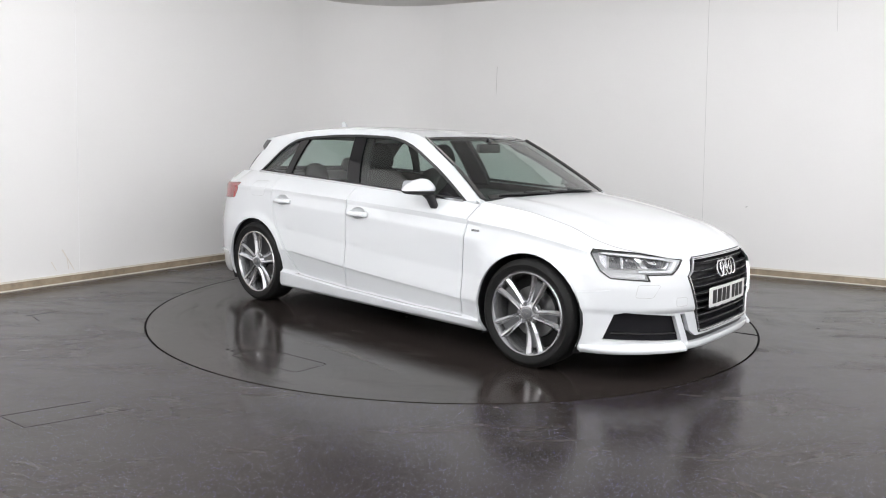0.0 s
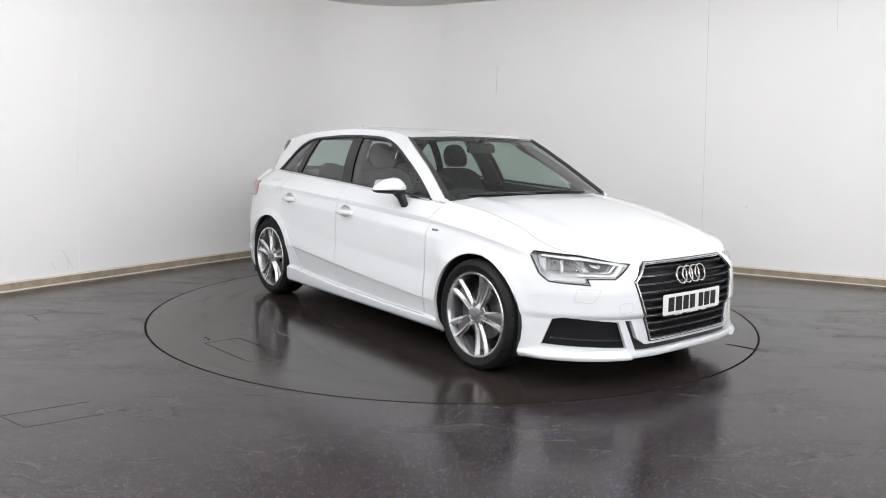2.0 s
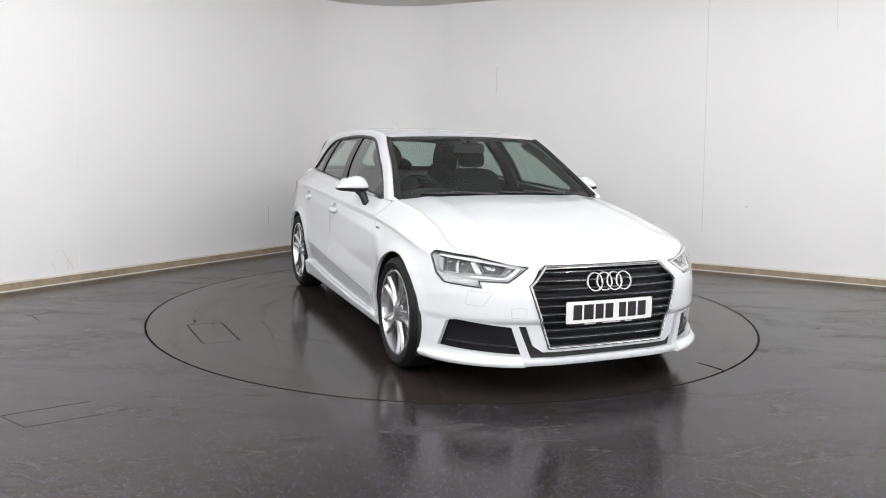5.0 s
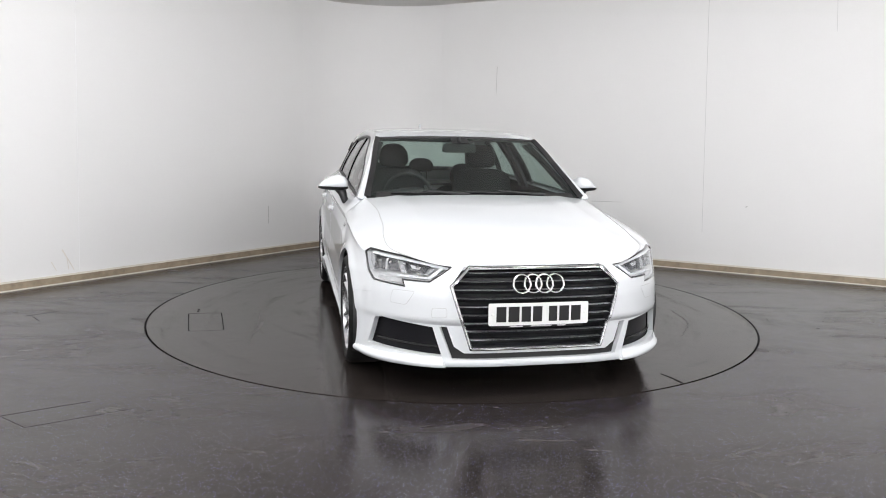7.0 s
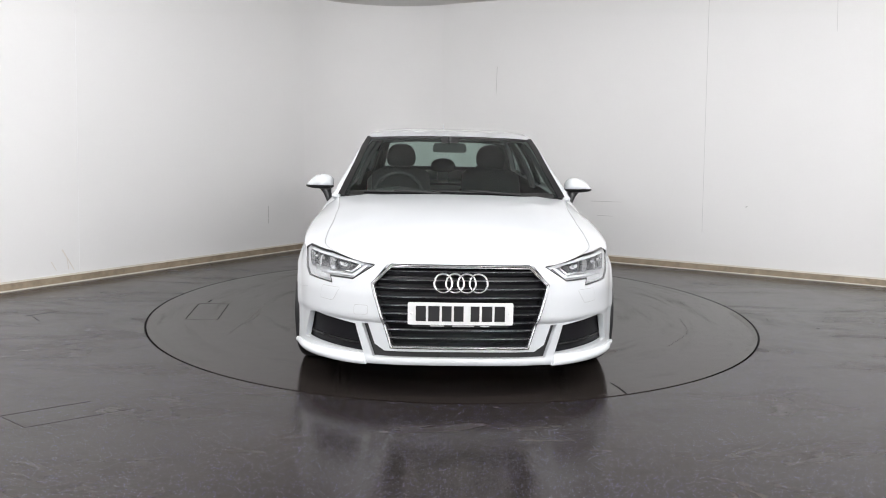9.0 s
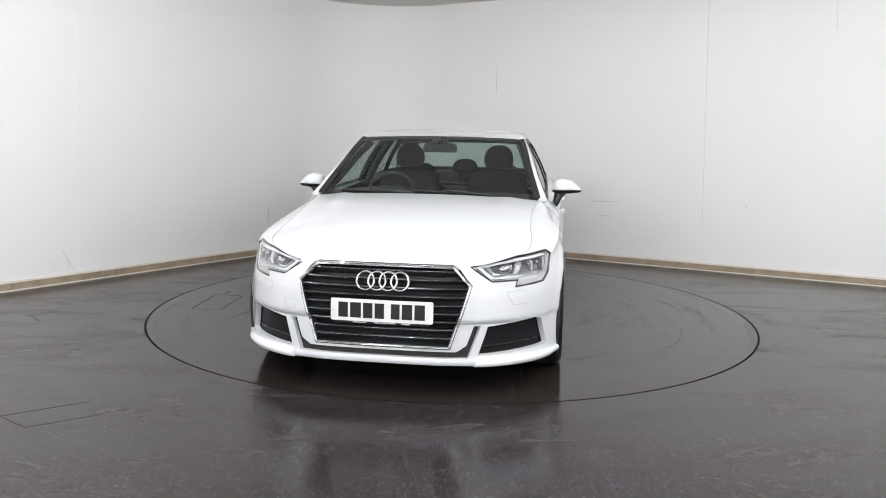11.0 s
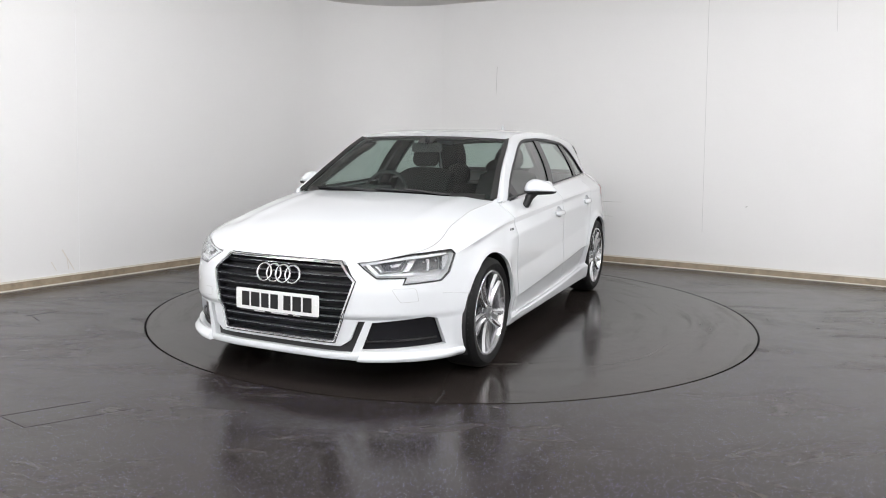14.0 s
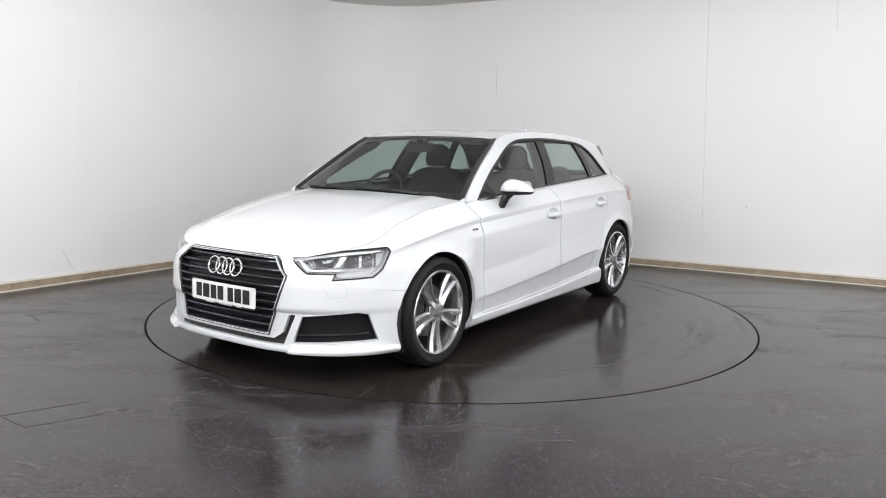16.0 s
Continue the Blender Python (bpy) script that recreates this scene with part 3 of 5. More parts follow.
LAMP_POLY = [(at(2.045, 0.436), 0.664), (at(1.90, 0.70), 0.708), (at(1.70, 0.845), 0.722), (at(1.69, 0.85), 0.700), (at(1.745, 0.83), 0.610), (at(1.80, 0.805), 0.572),
             (at(1.963, 0.66), 0.560), (at(1.955, 0.668), 0.592), (at(2.045, 0.548), 0.592)]
FOG_POLY = [(at(1.772, 0.815), 0.236), (at(2.077, 0.486), 0.226), (at(2.056, 0.530), 0.368), (at(1.87, 0.755), 0.390), (at(1.825, 0.79), 0.378)]
SLOT_POLY = [(at(2.083, 0.462), 0.374), (at(2.070, 0.496), 0.374), (at(2.090, 0.436), 0.210), (0.0, 0.209), (0.0, 0.243), (at(2.108, 0.376), 0.243), (at(2.096, 0.424), 0.276)]


def mirror_poly(p):
    return [(-x, y) for x, y in p][::-1]


def circle_poly(u0, r, n=40):
    """Wheel arch as a polygon along the flank."""
    return [(at_u(u0 + r * math.cos(t)), HUB_Z + r * math.sin(t)) for t in (2 * math.pi * k / n for k in range(n))]


ROOF_RAIL = curve_points([(0.232, 1.312), (0.10, 1.345), (-0.15, 1.366), (-0.5, 1.376), (-0.9, 1.368), (-1.25, 1.340), (-1.50, 1.300)], 6)
SCREEN_EDGE = [(0.845, 0.936), (0.70, 1.036), (0.55, 1.132), (0.39, 1.226), (0.232, 1.312)]
WIN_TOP = [(-1.485, 1.034), (-1.40, 1.110), (-1.31, 1.192), (-1.23, 1.250), (-1.15, 1.287), (-1.06, 1.304), (-0.96, 1.314), (-0.67, 1.329), (-0.41, 1.331), (-0.14, 1.322),
           (-0.04, 1.313), (0.06, 1.294), (0.16, 1.263), (0.26, 1.221), (0.44, 1.126), (0.62, 1.021), (0.775, 0.926)]


def belt(u):
    return top_z(at_u(u))


WIN = [(u, belt(u) + 0.002) for u in np.linspace(0.768, -1.47, 14)] + WIN_TOP


def screen_point(p, w, d=0.0):
    """Windscreen: p up from the base, w across from right (-1) to left (1)."""
    e = Vector((float(np.interp(p, [0, 0.25, 0.5, 0.75, 1], [q[0] for q in SCREEN_EDGE])), 0, float(np.interp(p, [0, 0.25, 0.5, 0.75, 1], [q[1] for q in SCREEN_EDGE]))))
    ve = cabin_v(e.x, e.z) - 0.004 - 0.036 * (1 - max(0.0, p))
    k = 1 - abs(w) ** 2.2
    bow_u, bow_z = 0.105 * (1 - p) + 0.035 * p, 0.012 * (1 - p) + 0.016 * p
    return Vector((e.x + bow_u * k + 0.62 * d, ve * w, e.z + bow_z * k + 0.78 * d))


def hood_point(p, w, d=0.0):
    """Bonnet: p from the windscreen to the grille, w across."""
    a0, a1 = at_u(0.87), at(2.05, 0.40)
    a = a0 + (a1 - a0) * p
    e = skin(a, top_z(a))
    cu = 0.965 + (2.062 - 0.965) * p
    cz = float(np.interp(cu, HOOD_U, HOOD_Z))
    k = 1 - abs(w) ** 2.0
    z = e.z + (cz - e.z) * (1 - abs(w) ** 2.4)
    z += 0.007 * math.exp(-((abs(w) - 0.74) / 0.07) ** 2) * smooth_step(1.0, 0.75, p)
    return Vector((e.x + (cu - e.x) * k, e.y * w, z + d))


_hood = curve_points([(0.95, 0.956), (1.2, 0.928), (1.5, 0.880), (1.75, 0.822), (1.93, 0.755), (2.02, 0.706), (2.062, 0.676)], 12)
HOOD_U, HOOD_Z = _hood[:, 0], _hood[:, 1]


def roof_point(p, w, d=0.0):
    """Roof: p from the windscreen to the tail, w across."""
    i = p * (len(ROOF_RAIL) - 1)
    j = min(int(i), len(ROOF_RAIL) - 2)
    r = ROOF_RAIL[j] + (ROOF_RAIL[j + 1] - ROOF_RAIL[j]) * (i - j)
    vr = cabin(1)(r[0], r[1], 0).y
    crown = float(np.interp(p, [0, 0.15, 0.4, 0.7, 1], [0.014, 0.017, 0.021, 0.030, 0.034]))
    k = 1 - abs(w) ** 4.2
    du = 0.035 * (1 - p) - 0.09 * p
    return Vector((r[0] + du * k, vr * w, r[1] + crown * k + d))


def grid(fn, na, nb, b0=-1.0, b1=1.0, lip=0.0):
    bm = bmesh.new()
    g = [[bm.verts.new(fn(i / na, b0 + (b1 - b0) * j / nb)) for j in range(nb + 1)] for i in range(na + 1)]
    for i in range(na):
        for j in range(nb):
            bm.faces.new((g[i][j], g[i + 1][j], g[i + 1][j + 1], g[i][j + 1]))
    if lip:
        low = {}
        for e in [e for e in bm.edges if len(e.link_faces) == 1]:
            for v in e.verts:
                if v not in low:
                    low[v] = bm.verts.new(v.co - Vector((0, 0, lip)))
            a, b = e.verts
            bm.faces.new((a, b, low[b], low[a]))
    return bm


# ---- car: parts ----
def build_body(car):
    arch_f, arch_r = circle_poly(WHEELS["front"], ARCH_R), circle_poly(WHEELS["rear"], ARCH_R)
    g = 0.0014
    # bumper, one piece across the nose
    aa = at_u(1.60)
    top = [(a, top_z(a)) for a in np.linspace(at(1.80, 0.80), -at(1.80, 0.80), 25)]
    outline = [(-aa, 0.165), (-at(2.09, 0.45), 0.172), (-at(2.1, 0.40), 0.174), (0.0, 0.174), (at(2.1, 0.40), 0.174), (at(2.09, 0.45), 0.172), (aa, 0.165), (aa, 0.487), (at_u(1.70), 0.4952), (at(1.80, 0.80), 0.5092)] + top + [(-at(1.80, 0.80), 0.5092), (-at_u(1.70), 0.4952), (-aa, 0.487)]
    grille_hole = [(nose_a(x), z + (0.03 if z > 0.6 else 0)) for x, z in GRILLE_POLY]
    slot = [(x, z) for x, z in SLOT_POLY[:3]] + [(-x, z) for x, z in SLOT_POLY[2::-1]] + [(-SLOT_POLY[6][0], SLOT_POLY[6][1]), (-SLOT_POLY[5][0], SLOT_POLY[5][1]), SLOT_POLY[5], SLOT_POLY[6]]
    holes = [grille_hole, slot, FOG_POLY, mirror_poly(FOG_POLY), inset(LAMP_POLY, -0.003), mirror_poly(inset(LAMP_POLY, -0.003)), arch_f, mirror_poly(arch_f)]
    bumper = part("front_bumper", sheet(outline, holes, 0.03, 0.013, skin, lip=0.03), PAINT, car, angle=32)
    part("lower_slot", sheet(inset(slot, -0.006), [], 0.04, 0.03, skin, lip=0, depth=-0.028), BLACK, bumper, "black plastic lower air slot")
    # splitter blades under the side intakes
    for s in (1, -1):
        bm = sheet([(at_u(1.665), 0.158), (at(2.085, 0.462), 0.172), (at(2.079, 0.482), 0.220), (at_u(1.665), 0.200)], [], 0.03, 0.012,
                   lambda a, z, d, s=s: skin(s * a, z, d + 0.022 * smooth_step(0.225, 0.175, z)), lip=0.04)
        part("splitter_blade", bm, PAINT, bumper)
        f = side_skin(s)
        intake = empty("side_intake")
        intake.parent = car
        part("backing", sheet(inset(FOG_POLY, -0.006), [], 0.04, 0.04, f, lip=0, depth=-0.038), GRILLE, intake)
        part("insert_bar", sheet([(at(1.81, 0.80), 0.268), (at(2.07, 0.50), 0.262), (at(2.07, 0.505), 0.272), (at(1.82, 0.79), 0.279)], [], 0.05, 0.02, f, lip=0.012, depth=-0.02), GLOSSB, intake)
        wp = rounded([(at(2.0, 0.615), 0.540), (at(1.92, 0.705), 0.540), (at(1.905, 0.72), 0.475), (at(1.975, 0.645), 0.472)], 0.012)
        part("washer_cover", sheet(wp, [], 0.03, 0.03, f, lip=0.004, depth=0.002), PAINT, bumper, angle=60)
        # thin shadow joint round the washer cover
        part("washer_joint", sheet(inset(wp, -0.002), [wp], 0.03, 0.03, f, lip=0.0, depth=0.0012), JOINT, bumper)
        if s < 0:
            tp = rounded([(at(2.075, 0.46), 0.468), (at(2.05, 0.525), 0.466), (at(2.05, 0.525), 0.420), (at(2.075, 0.46), 0.424)], 0.012)
            part("towing_cover", sheet(tp, [], 0.03, 0.03, f, lip=0.004, depth=0.002), PAINT, bumper, angle=60)
            part("towing_joint", sheet(inset(tp, -0.002), [tp], 0.03, 0.03, f, lip=0.0, depth=0.0012), JOINT, bumper)
    lamp_hole = inset(LAMP_POLY, -0.003)
    tail = rounded([(at_u(-1.605), 0.938), (at_u(-1.93), 0.925), (at_u(-1.95), 0.80), (at_u(-1.665), 0.808)], 0.02)
    for s in (1, -1):
        f = side_skin(s)
        # fender
        tops = [(a, top_z(a)) for a in np.linspace(at_u(0.868), at(1.80, 0.80) - g, 16)]
        out = [(at_u(0.838) - g, 0.205), (at_u(0.838) - g, 0.55), (at_u(0.846) - g, 0.83), (at_u(0.868), 0.905)] + tops + \
              [(at(1.80, 0.80) - g, 0.510), (at_u(1.70), 0.496), (at_u(1.60), 0.488), (at_u(1.60), 0.25), (at_u(1.2), 0.205)]
        part("fender", flank_sheet(out, [arch_f, lamp_hole], f, False), PAINT, car, angle=22)
        # doors
        dz = 0.008
        tops = [(at_u(u), belt(u)) for u in np.linspace(-0.247, 0.80, 14)]
        out = tops + [(at_u(0.862) + g, 0.905), (at_u(0.842) + g, 0.83), (at_u(0.834) + g, 0.55), (at_u(0.834) + g, sill_top(0.83) + dz)] + [(at_u(u), sill_top(u) + dz) for u in (0.37, 0, -0.247)]
        door = part("front_door", flank_sheet(out, [handle_oval(-0.125, 0.784)], f, True, 0.05), PAINT, car, angle=14)
        handle(door, f, -0.125, 0.784)
        tops = [(at_u(u), belt(u)) for u in np.linspace(-1.13, -0.253, 12)]
        out = tops + [(at_u(-0.253), sill_top(-0.253) + dz), (at_u(-0.5), sill_top(-0.5) + dz), (at_u(-0.78), sill_top(-0.78) + dz), (at_u(-0.82), 0.32), (at_u(-0.87), 0.382), (at_u(-0.93), 0.46), (at_u(-0.985), 0.53), (at_u(-1.05), 0.64), (at_u(-1.10), 0.76), (at_u(-1.125), 0.88)]
        door = part("rear_door", flank_sheet(out, [handle_oval(-0.98, 0.822)], f, True, 0.05), PAINT, car, angle=14)
        handle(door, f, -0.98, 0.822)
        # quarter panel
        tops = [(at_u(u), belt(u)) for u in np.linspace(-1.93, -1.135, 12)]
        out = tops + [(at_u(-1.130), 0.88), (at_u(-1.105), 0.76), (at_u(-1.055), 0.64), (at_u(-0.99), 0.525), (at_u(-0.935), 0.455), (at_u(-0.875), 0.376), (at_u(-0.825), 0.314), (at_u(-0.79), 0.285), (at_u(-1.05), 0.24), (at_u(-1.62), 0.24), (at_u(-1.62), 0.52), (at_u(-1.93), 0.56)]
        quarter = part("quarter_panel", flank_sheet(out, [arch_r, tail], f, False), PAINT, car, angle=22)
        if s < 0:
            fp = rounded([(at_u(-1.40), 0.962), (at_u(-1.21), 0.962), (at_u(-1.22), 0.850), (at_u(-1.405), 0.845)], 0.03)
            part("fuel_flap", sheet(fp, [], 0.03, 0.03, f, lip=0.004, depth=0.002), PAINT, quarter, angle=60)
            part("flap_joint", sheet(inset(fp, -0.002), [fp], 0.03, 0.03, f, lip=0, depth=0.0012), JOINT, quarter)
        lamp = empty("tail_lamp")
        lamp.parent = car
        part("lens", sheet(inset(tail, 0.003), [], 0.03, 0.03, f, lip=0.02, depth=0.002), REDLENS, lamp, "dark red rear lamp lens")
        # sill
        out = [(at_u(u), sill_top(u) + 0.004) for u in (-0.99, -0.6, -0.25, 0.1, 0.37, 0.7, 1.0)] + [(at_u(1.0), 0.155), (at_u(0.0), 0.150), (at_u(-0.99), 0.165)]
        def along(p):
            return (p[0], p[1] - sill_top(float(np.interp(p[0], ARC, PLAN[:, 0]))) + 0.24)
        part("side_skirt", sheet([along(p) for p in densify(out)], [[along(p) for p in arch_f], [along(p) for p in arch_r]], 0.06, 0.008,
                                 lambda a, q, d, f=f: f(a, q + sill_top(float(np.interp(a, ARC, PLAN[:, 0]))) - 0.24, d), lip=0.03), PAINT, car, angle=25)
        # badge on the fender
        part("badge", sheet([(at_u(0.950), 0.755), (at_u(0.892), 0.755), (at_u(0.888), 0.767), (at_u(0.942), 0.767)], [], 0.05, 0.02, f, lip=0.004, depth=0.004), LAMPBODY, car, "small dark chrome fender badge")
        headlight(car, f)
        # bright and black strips below the side glass
        bm = sheet([(u, belt(u) - 0.006) for u in np.linspace(-1.49, 0.752, 14)] + [(u, belt(u) + 0.006) for u in np.linspace(0.752, -1.49, 14)], [], 0.1, 0.02, cabin(s), lip=0.01, depth=0.007)
        part("waist_strip", bm, SATIN, car, "bright metal waist strip")
    # rear bumper and tailgate
    ar, ae = at_u(-1.60), float(ARC[-1])
    for s in (1, -1):
        f = side_skin(s)
        part("rear_bumper", sheet([(ar, 0.18), (ae, 0.18), (ae, 0.66), (at_u(-1.95), 0.60), (at_u(-1.62) + 0.002, 0.515)], [arch_r], 0.04, 0.03, f, lip=0.02), PAINT, car)
        part("bumper_flare", sheet([(at_u(-1.70), 0.335), (at_u(-1.92), 0.335), (at_u(-1.92), 0.365), (at_u(-1.70), 0.36)], [], 0.04, 0.01, f, lip=0.02, depth=0.012), PAINT, car)
    tops = [(a, top_z(a)) for a in np.linspace(at_u(-1.95), 2 * ae - at_u(-1.95), 16)]

    def back(a, z, d):
        return skin(a, z, d) if a <= ae else skin(-(2 * ae - a), z, d)
    part("tailgate", sheet(tops + [(2 * ae - at_u(-1.95), 0.61), (ae, 0.67), (at_u(-1.95), 0.61)], [], 0.05, 0.04, back, lip=0.02), PAINT, car)
    # bonnet
    part("bonnet", grid(lambda p, w: hood_point(p, w * 0.989), 40, 40, lip=0.02), PAINT, car, angle=50)
    for s in (1, -1):
        part("bonnet_joint", tube(bmesh.new(), [hood_point(p, s * 0.9945, 0.0005) for p in np.linspace(0.02, 0.97, 40)], 0.0022, 6), JOINT, car, "thin shut line beside the bonnet")
    # roof
    roof = part("roof", grid(roof_point, 36, 28), PAINT, car, angle=60)
    part("roof_lining", grid(lambda p, w: roof_point(0.03 + 0.94 * p, w * 0.94, -0.035), 16, 12), LINER, car)
    bm = bmesh.new()
    vs = [bm.verts.new(p) for p in ((-1.19, -0.014, 1.355), (-1.31, -0.018, 1.345), (-1.31, 0.018, 1.345), (-1.19, 0.014, 1.355), (-1.262, -0.003, 1.452), (-1.285, -0.003, 1.452), (-1.285, 0.003, 1.452), (-1.262, 0.003, 1.452))]
    for q in ((0, 1, 5, 4), (1, 2, 6, 5), (2, 3, 7, 6), (3, 0, 4, 7), (4, 5, 6, 7)):
        bm.faces.new([vs[i] for i in q])
    part("roof_aerial", bm, PAINT, roof)
    # tail spoiler and rear screen
    def spoiler(p, w):
        q = roof_point(1.0, w * 0.97)
        return Vector((q.x - 0.10 * p, q.y * (1 - 0.02 * p), q.z + 0.004 - 0.012 * p))
    part("spoiler", grid(spoiler, 4, 20, lip=0.02), PAINT, car)

    def hatch_point(p, w, d=0.0):
        t = roof_point(1.0, w * 0.94)
        b = Vector((-1.90 + 0.14 * w * w, 0.63 * w, 1.025))
        q = (t + Vector((0.02, 0, -0.025))).lerp(b, p)
        return q + Vector((-0.05 * math.sin(p * math.pi), 0, 0.0)) + Vector((d, 0, 0))
    bm = grid(lambda p, w: hatch_point(0.05 + 0.85 * p, w * 0.91), 8, 16)
    part("rear_screen", bm, GLASS, car)
    for w0, w1, p0, p1 in ((-1.04, -0.91, 0, 1.0), (0.91, 1.04, 0, 1.0), (-0.91, 0.91, 0, 0.05), (-0.91, 0.91, 0.90, 1.04)):
        bm = grid(lambda p, w: hatch_point(p0 + (p1 - p0) * p, w), 8, 8, w0, w1)
        part("hatch_frame", bm, BLACK, car)
    for s in (1, -1):
        f = cabin(s)
        bm = sheet([(-1.50, 1.280), (-1.565, 1.285), (-1.60, 1.235), (-1.555, 1.200)], [], 0.05, 0.05, f, lip=0.02, depth=0.006)
        part("spoiler_fin", bm, GLOSSB, car, "gloss black fin beside the rear screen")


def densify(poly, step=0.06):
    out = []
    for i, p in enumerate(poly):
        q = poly[i - 1]
        n = max(1, math.ceil(math.dist(p, q) / step))
        out += [(q[0] + (p[0] - q[0]) * k / n, q[1] + (p[1] - q[1]) * k / n) for k in range(1, n + 1)]
    return out


def flank_sheet(outline, holes, f, door, da=0.035, db=0.011):
    """A flank panel whose mesh rows run along the shoulder and, on doors, along the lower crease."""
    def rise(a, b):
        up = shoulder(a)[0] - 0.86
        if not door:
            return up
        low = crease(float(np.interp(a, ARC, PLAN[:, 0]))) - 0.39
        return low + (up - low) * smooth_step(0.45, 0.78, b)

    def flat(p):
        a, z = p
        b = z
        for _ in range(8):
            b = z - rise(a, b)
        return (a, b)
    return sheet([flat(p) for p in densify(outline)], [[flat(p) for p in densify(h)] for h in holes], da, db, lambda a, b, d: f(a, b + rise(a, b), d), lip=0.02)


def handle_oval(u, z):
    return [(at_u(u + 0.072 * math.cos(t)), z + 0.008 + 0.040 * math.sin(t)) for t in (2 * math.pi * k / 24 for k in range(24))]


def handle(door, f, u, z):
    h = empty("door_handle")
    h.parent = door.parent
    oval = inset(handle_oval(u, z), -0.003)

    def cup(a, b, d):
        r = min(1.0, ((a - at_u(u)) / 0.075) ** 2 + ((b - z - 0.008) / 0.043) ** 2)
        return f(a, b, d - 0.002 - 0.024 * (1 - r) ** 0.7)
    part("recess_cup", sheet(oval, [], 0.012, 0.010, cup, lip=0.004), PAINT, h, angle=60)
    bar = rounded([(at_u(u + 0.105), z - 0.014), (at_u(u - 0.105), z - 0.014), (at_u(u - 0.105), z + 0.016), (at_u(u + 0.105), z + 0.018)], 0.012)

    def grip(a, b, d):
        du = abs(a - at_u(u)) / 0.105
        dz = (b - z) / 0.018
        return f(a, b, d + 0.034 - 0.018 * min(1, du) ** 3 - 0.010 * dz * dz)
    part("grip", sheet(bar, [], 0.02, 0.006, grip, lip=0.022), PAINT, h, angle=50)


def headlight(car, f):
    lamp = empty("headlight")
    lamp.parent = car
    part("housing", sheet(inset(LAMP_POLY, -0.002), [], 0.04, 0.03, f, lip=0, depth=-0.055), LAMPSHELL, lamp, "silver grey lamp housing")
    part("seal", sheet(inset(LAMP_POLY, -0.001), [inset(LAMP_POLY, 0.0050)], 0.04, 0.03, f, lip=0.010, depth=-0.002), GLOSSB, lamp, "black lamp surround")
    part("bowl_wall", sheet(inset(LAMP_POLY, 0.002), [inset(LAMP_POLY, 0.0055)], 0.04, 0.03, f, lip=0.042, depth=-0.011), LAMPSHELL, lamp)
    a0, a1 = at(2.045, 0.436), at(1.705, 0.843)

    def place(q, h):
        """Inside the lamp: q from the inner tip to the outer end, h from the lower edge to the upper."""
        hi = float(np.interp(q, [0.0, 0.5, 1.0], [0.664, 0.706, 0.721]))
        lo = float(np.interp(q, [0.0, 0.19, 0.45, 0.82, 1.0], [0.655, 0.594, 0.594, 0.588, 0.655]))
        return (a0 + (a1 - a0) * q, lo + (hi - lo) * h)

    def band(pts, depth, lip, mat, name, label=""):
        return part(name, sheet([place(*p) for p in pts], [], 0.03, 0.012, f, lip=lip, depth=depth), mat, lamp, label)
    band([(0.07, 0.90), (0.5, 0.90), (0.93, 0.88), (0.93, 0.80), (0.5, 0.79), (0.12, 0.74)], -0.012, 0.022, LAMPBAR, "light_guide", "clear white light guide")
    band([(0.075, 0.70), (0.115, 0.72), (0.225, 0.20), (0.54, 0.20), (0.54, 0.11), (0.19, 0.11)], -0.012, 0.022, LAMPBAR, "light_guide", "clear white light guide")
    band([(0.17, 0.66), (0.20, 0.66), (0.26, 0.34), (0.34, 0.34), (0.34, 0.28), (0.235, 0.28)], -0.024, 0.02, LAMPSILVER, "inner_trim")
    band([(0.87, 0.74), (0.955, 0.78), (0.93, 0.30), (0.86, 0.14)], -0.018, 0.03, LAMPSILVER, "reflector_bowl")
    band([(0.52, 0.74), (0.58, 0.74), (0.50, 0.26), (0.44, 0.26)], -0.022, 0.03, LAMPSILVER, "divider_fin")
    band([(0.23, 0.72), (0.50, 0.74), (0.43, 0.30), (0.28, 0.30)], -0.038, 0.015, LAMPDARK, "projector", "dark glass projector")
    band([(0.60, 0.75), (0.84, 0.76), (0.84, 0.24), (0.53, 0.26)], -0.038, 0.015, LAMPDARK, "projector", "dark glass projector")
    band([(0.70, 0.75), (0.73, 0.75), (0.72, 0.25), (0.69, 0.25)], -0.030, 0.014, LAMPSILVER, "projector_rib")
    band([(0.33, 0.60), (0.44, 0.62), (0.41, 0.50), (0.34, 0.48)], -0.030, 0.014, LAMPSHELL, "projector_rib")
    part("lower_reflector", sheet([(at(1.81, 0.795), 0.580), (at(1.95, 0.68), 0.571), (at(1.95, 0.68), 0.594), (at(1.82, 0.79), 0.598)], [], 0.03, 0.02, f, lip=0.015, depth=-0.020), LAMPSHELL, lamp)
    for q, h in ((0.36, 0.60), (0.50, 0.62), (0.66, 0.62), (0.80, 0.64)):
        c = f(*place(q, h), -0.026)
        nn = (f(*place(q, h), 0) - c).normalized()
        bm = lathe(bmesh.new(), [(0.0, 0.007), (0.004, 0.006), (0.0075, 0.001), (0.0085, -0.006)], 14)
        bmesh.ops.transform(bm, matrix=Matrix.Translation(c) @ nn.to_track_quat("Y", "Z").to_matrix().to_4x4(), verts=bm.verts)
        part("lens_bead", bm, CHROME, lamp)
    lens = part("lens", sheet(inset(LAMP_POLY, 0.004), [], 0.04, 0.03, f, lip=0, depth=-0.001), CLEAR, lamp, "clear lamp lens")
    lens.visible_shadow = False
    return lamp


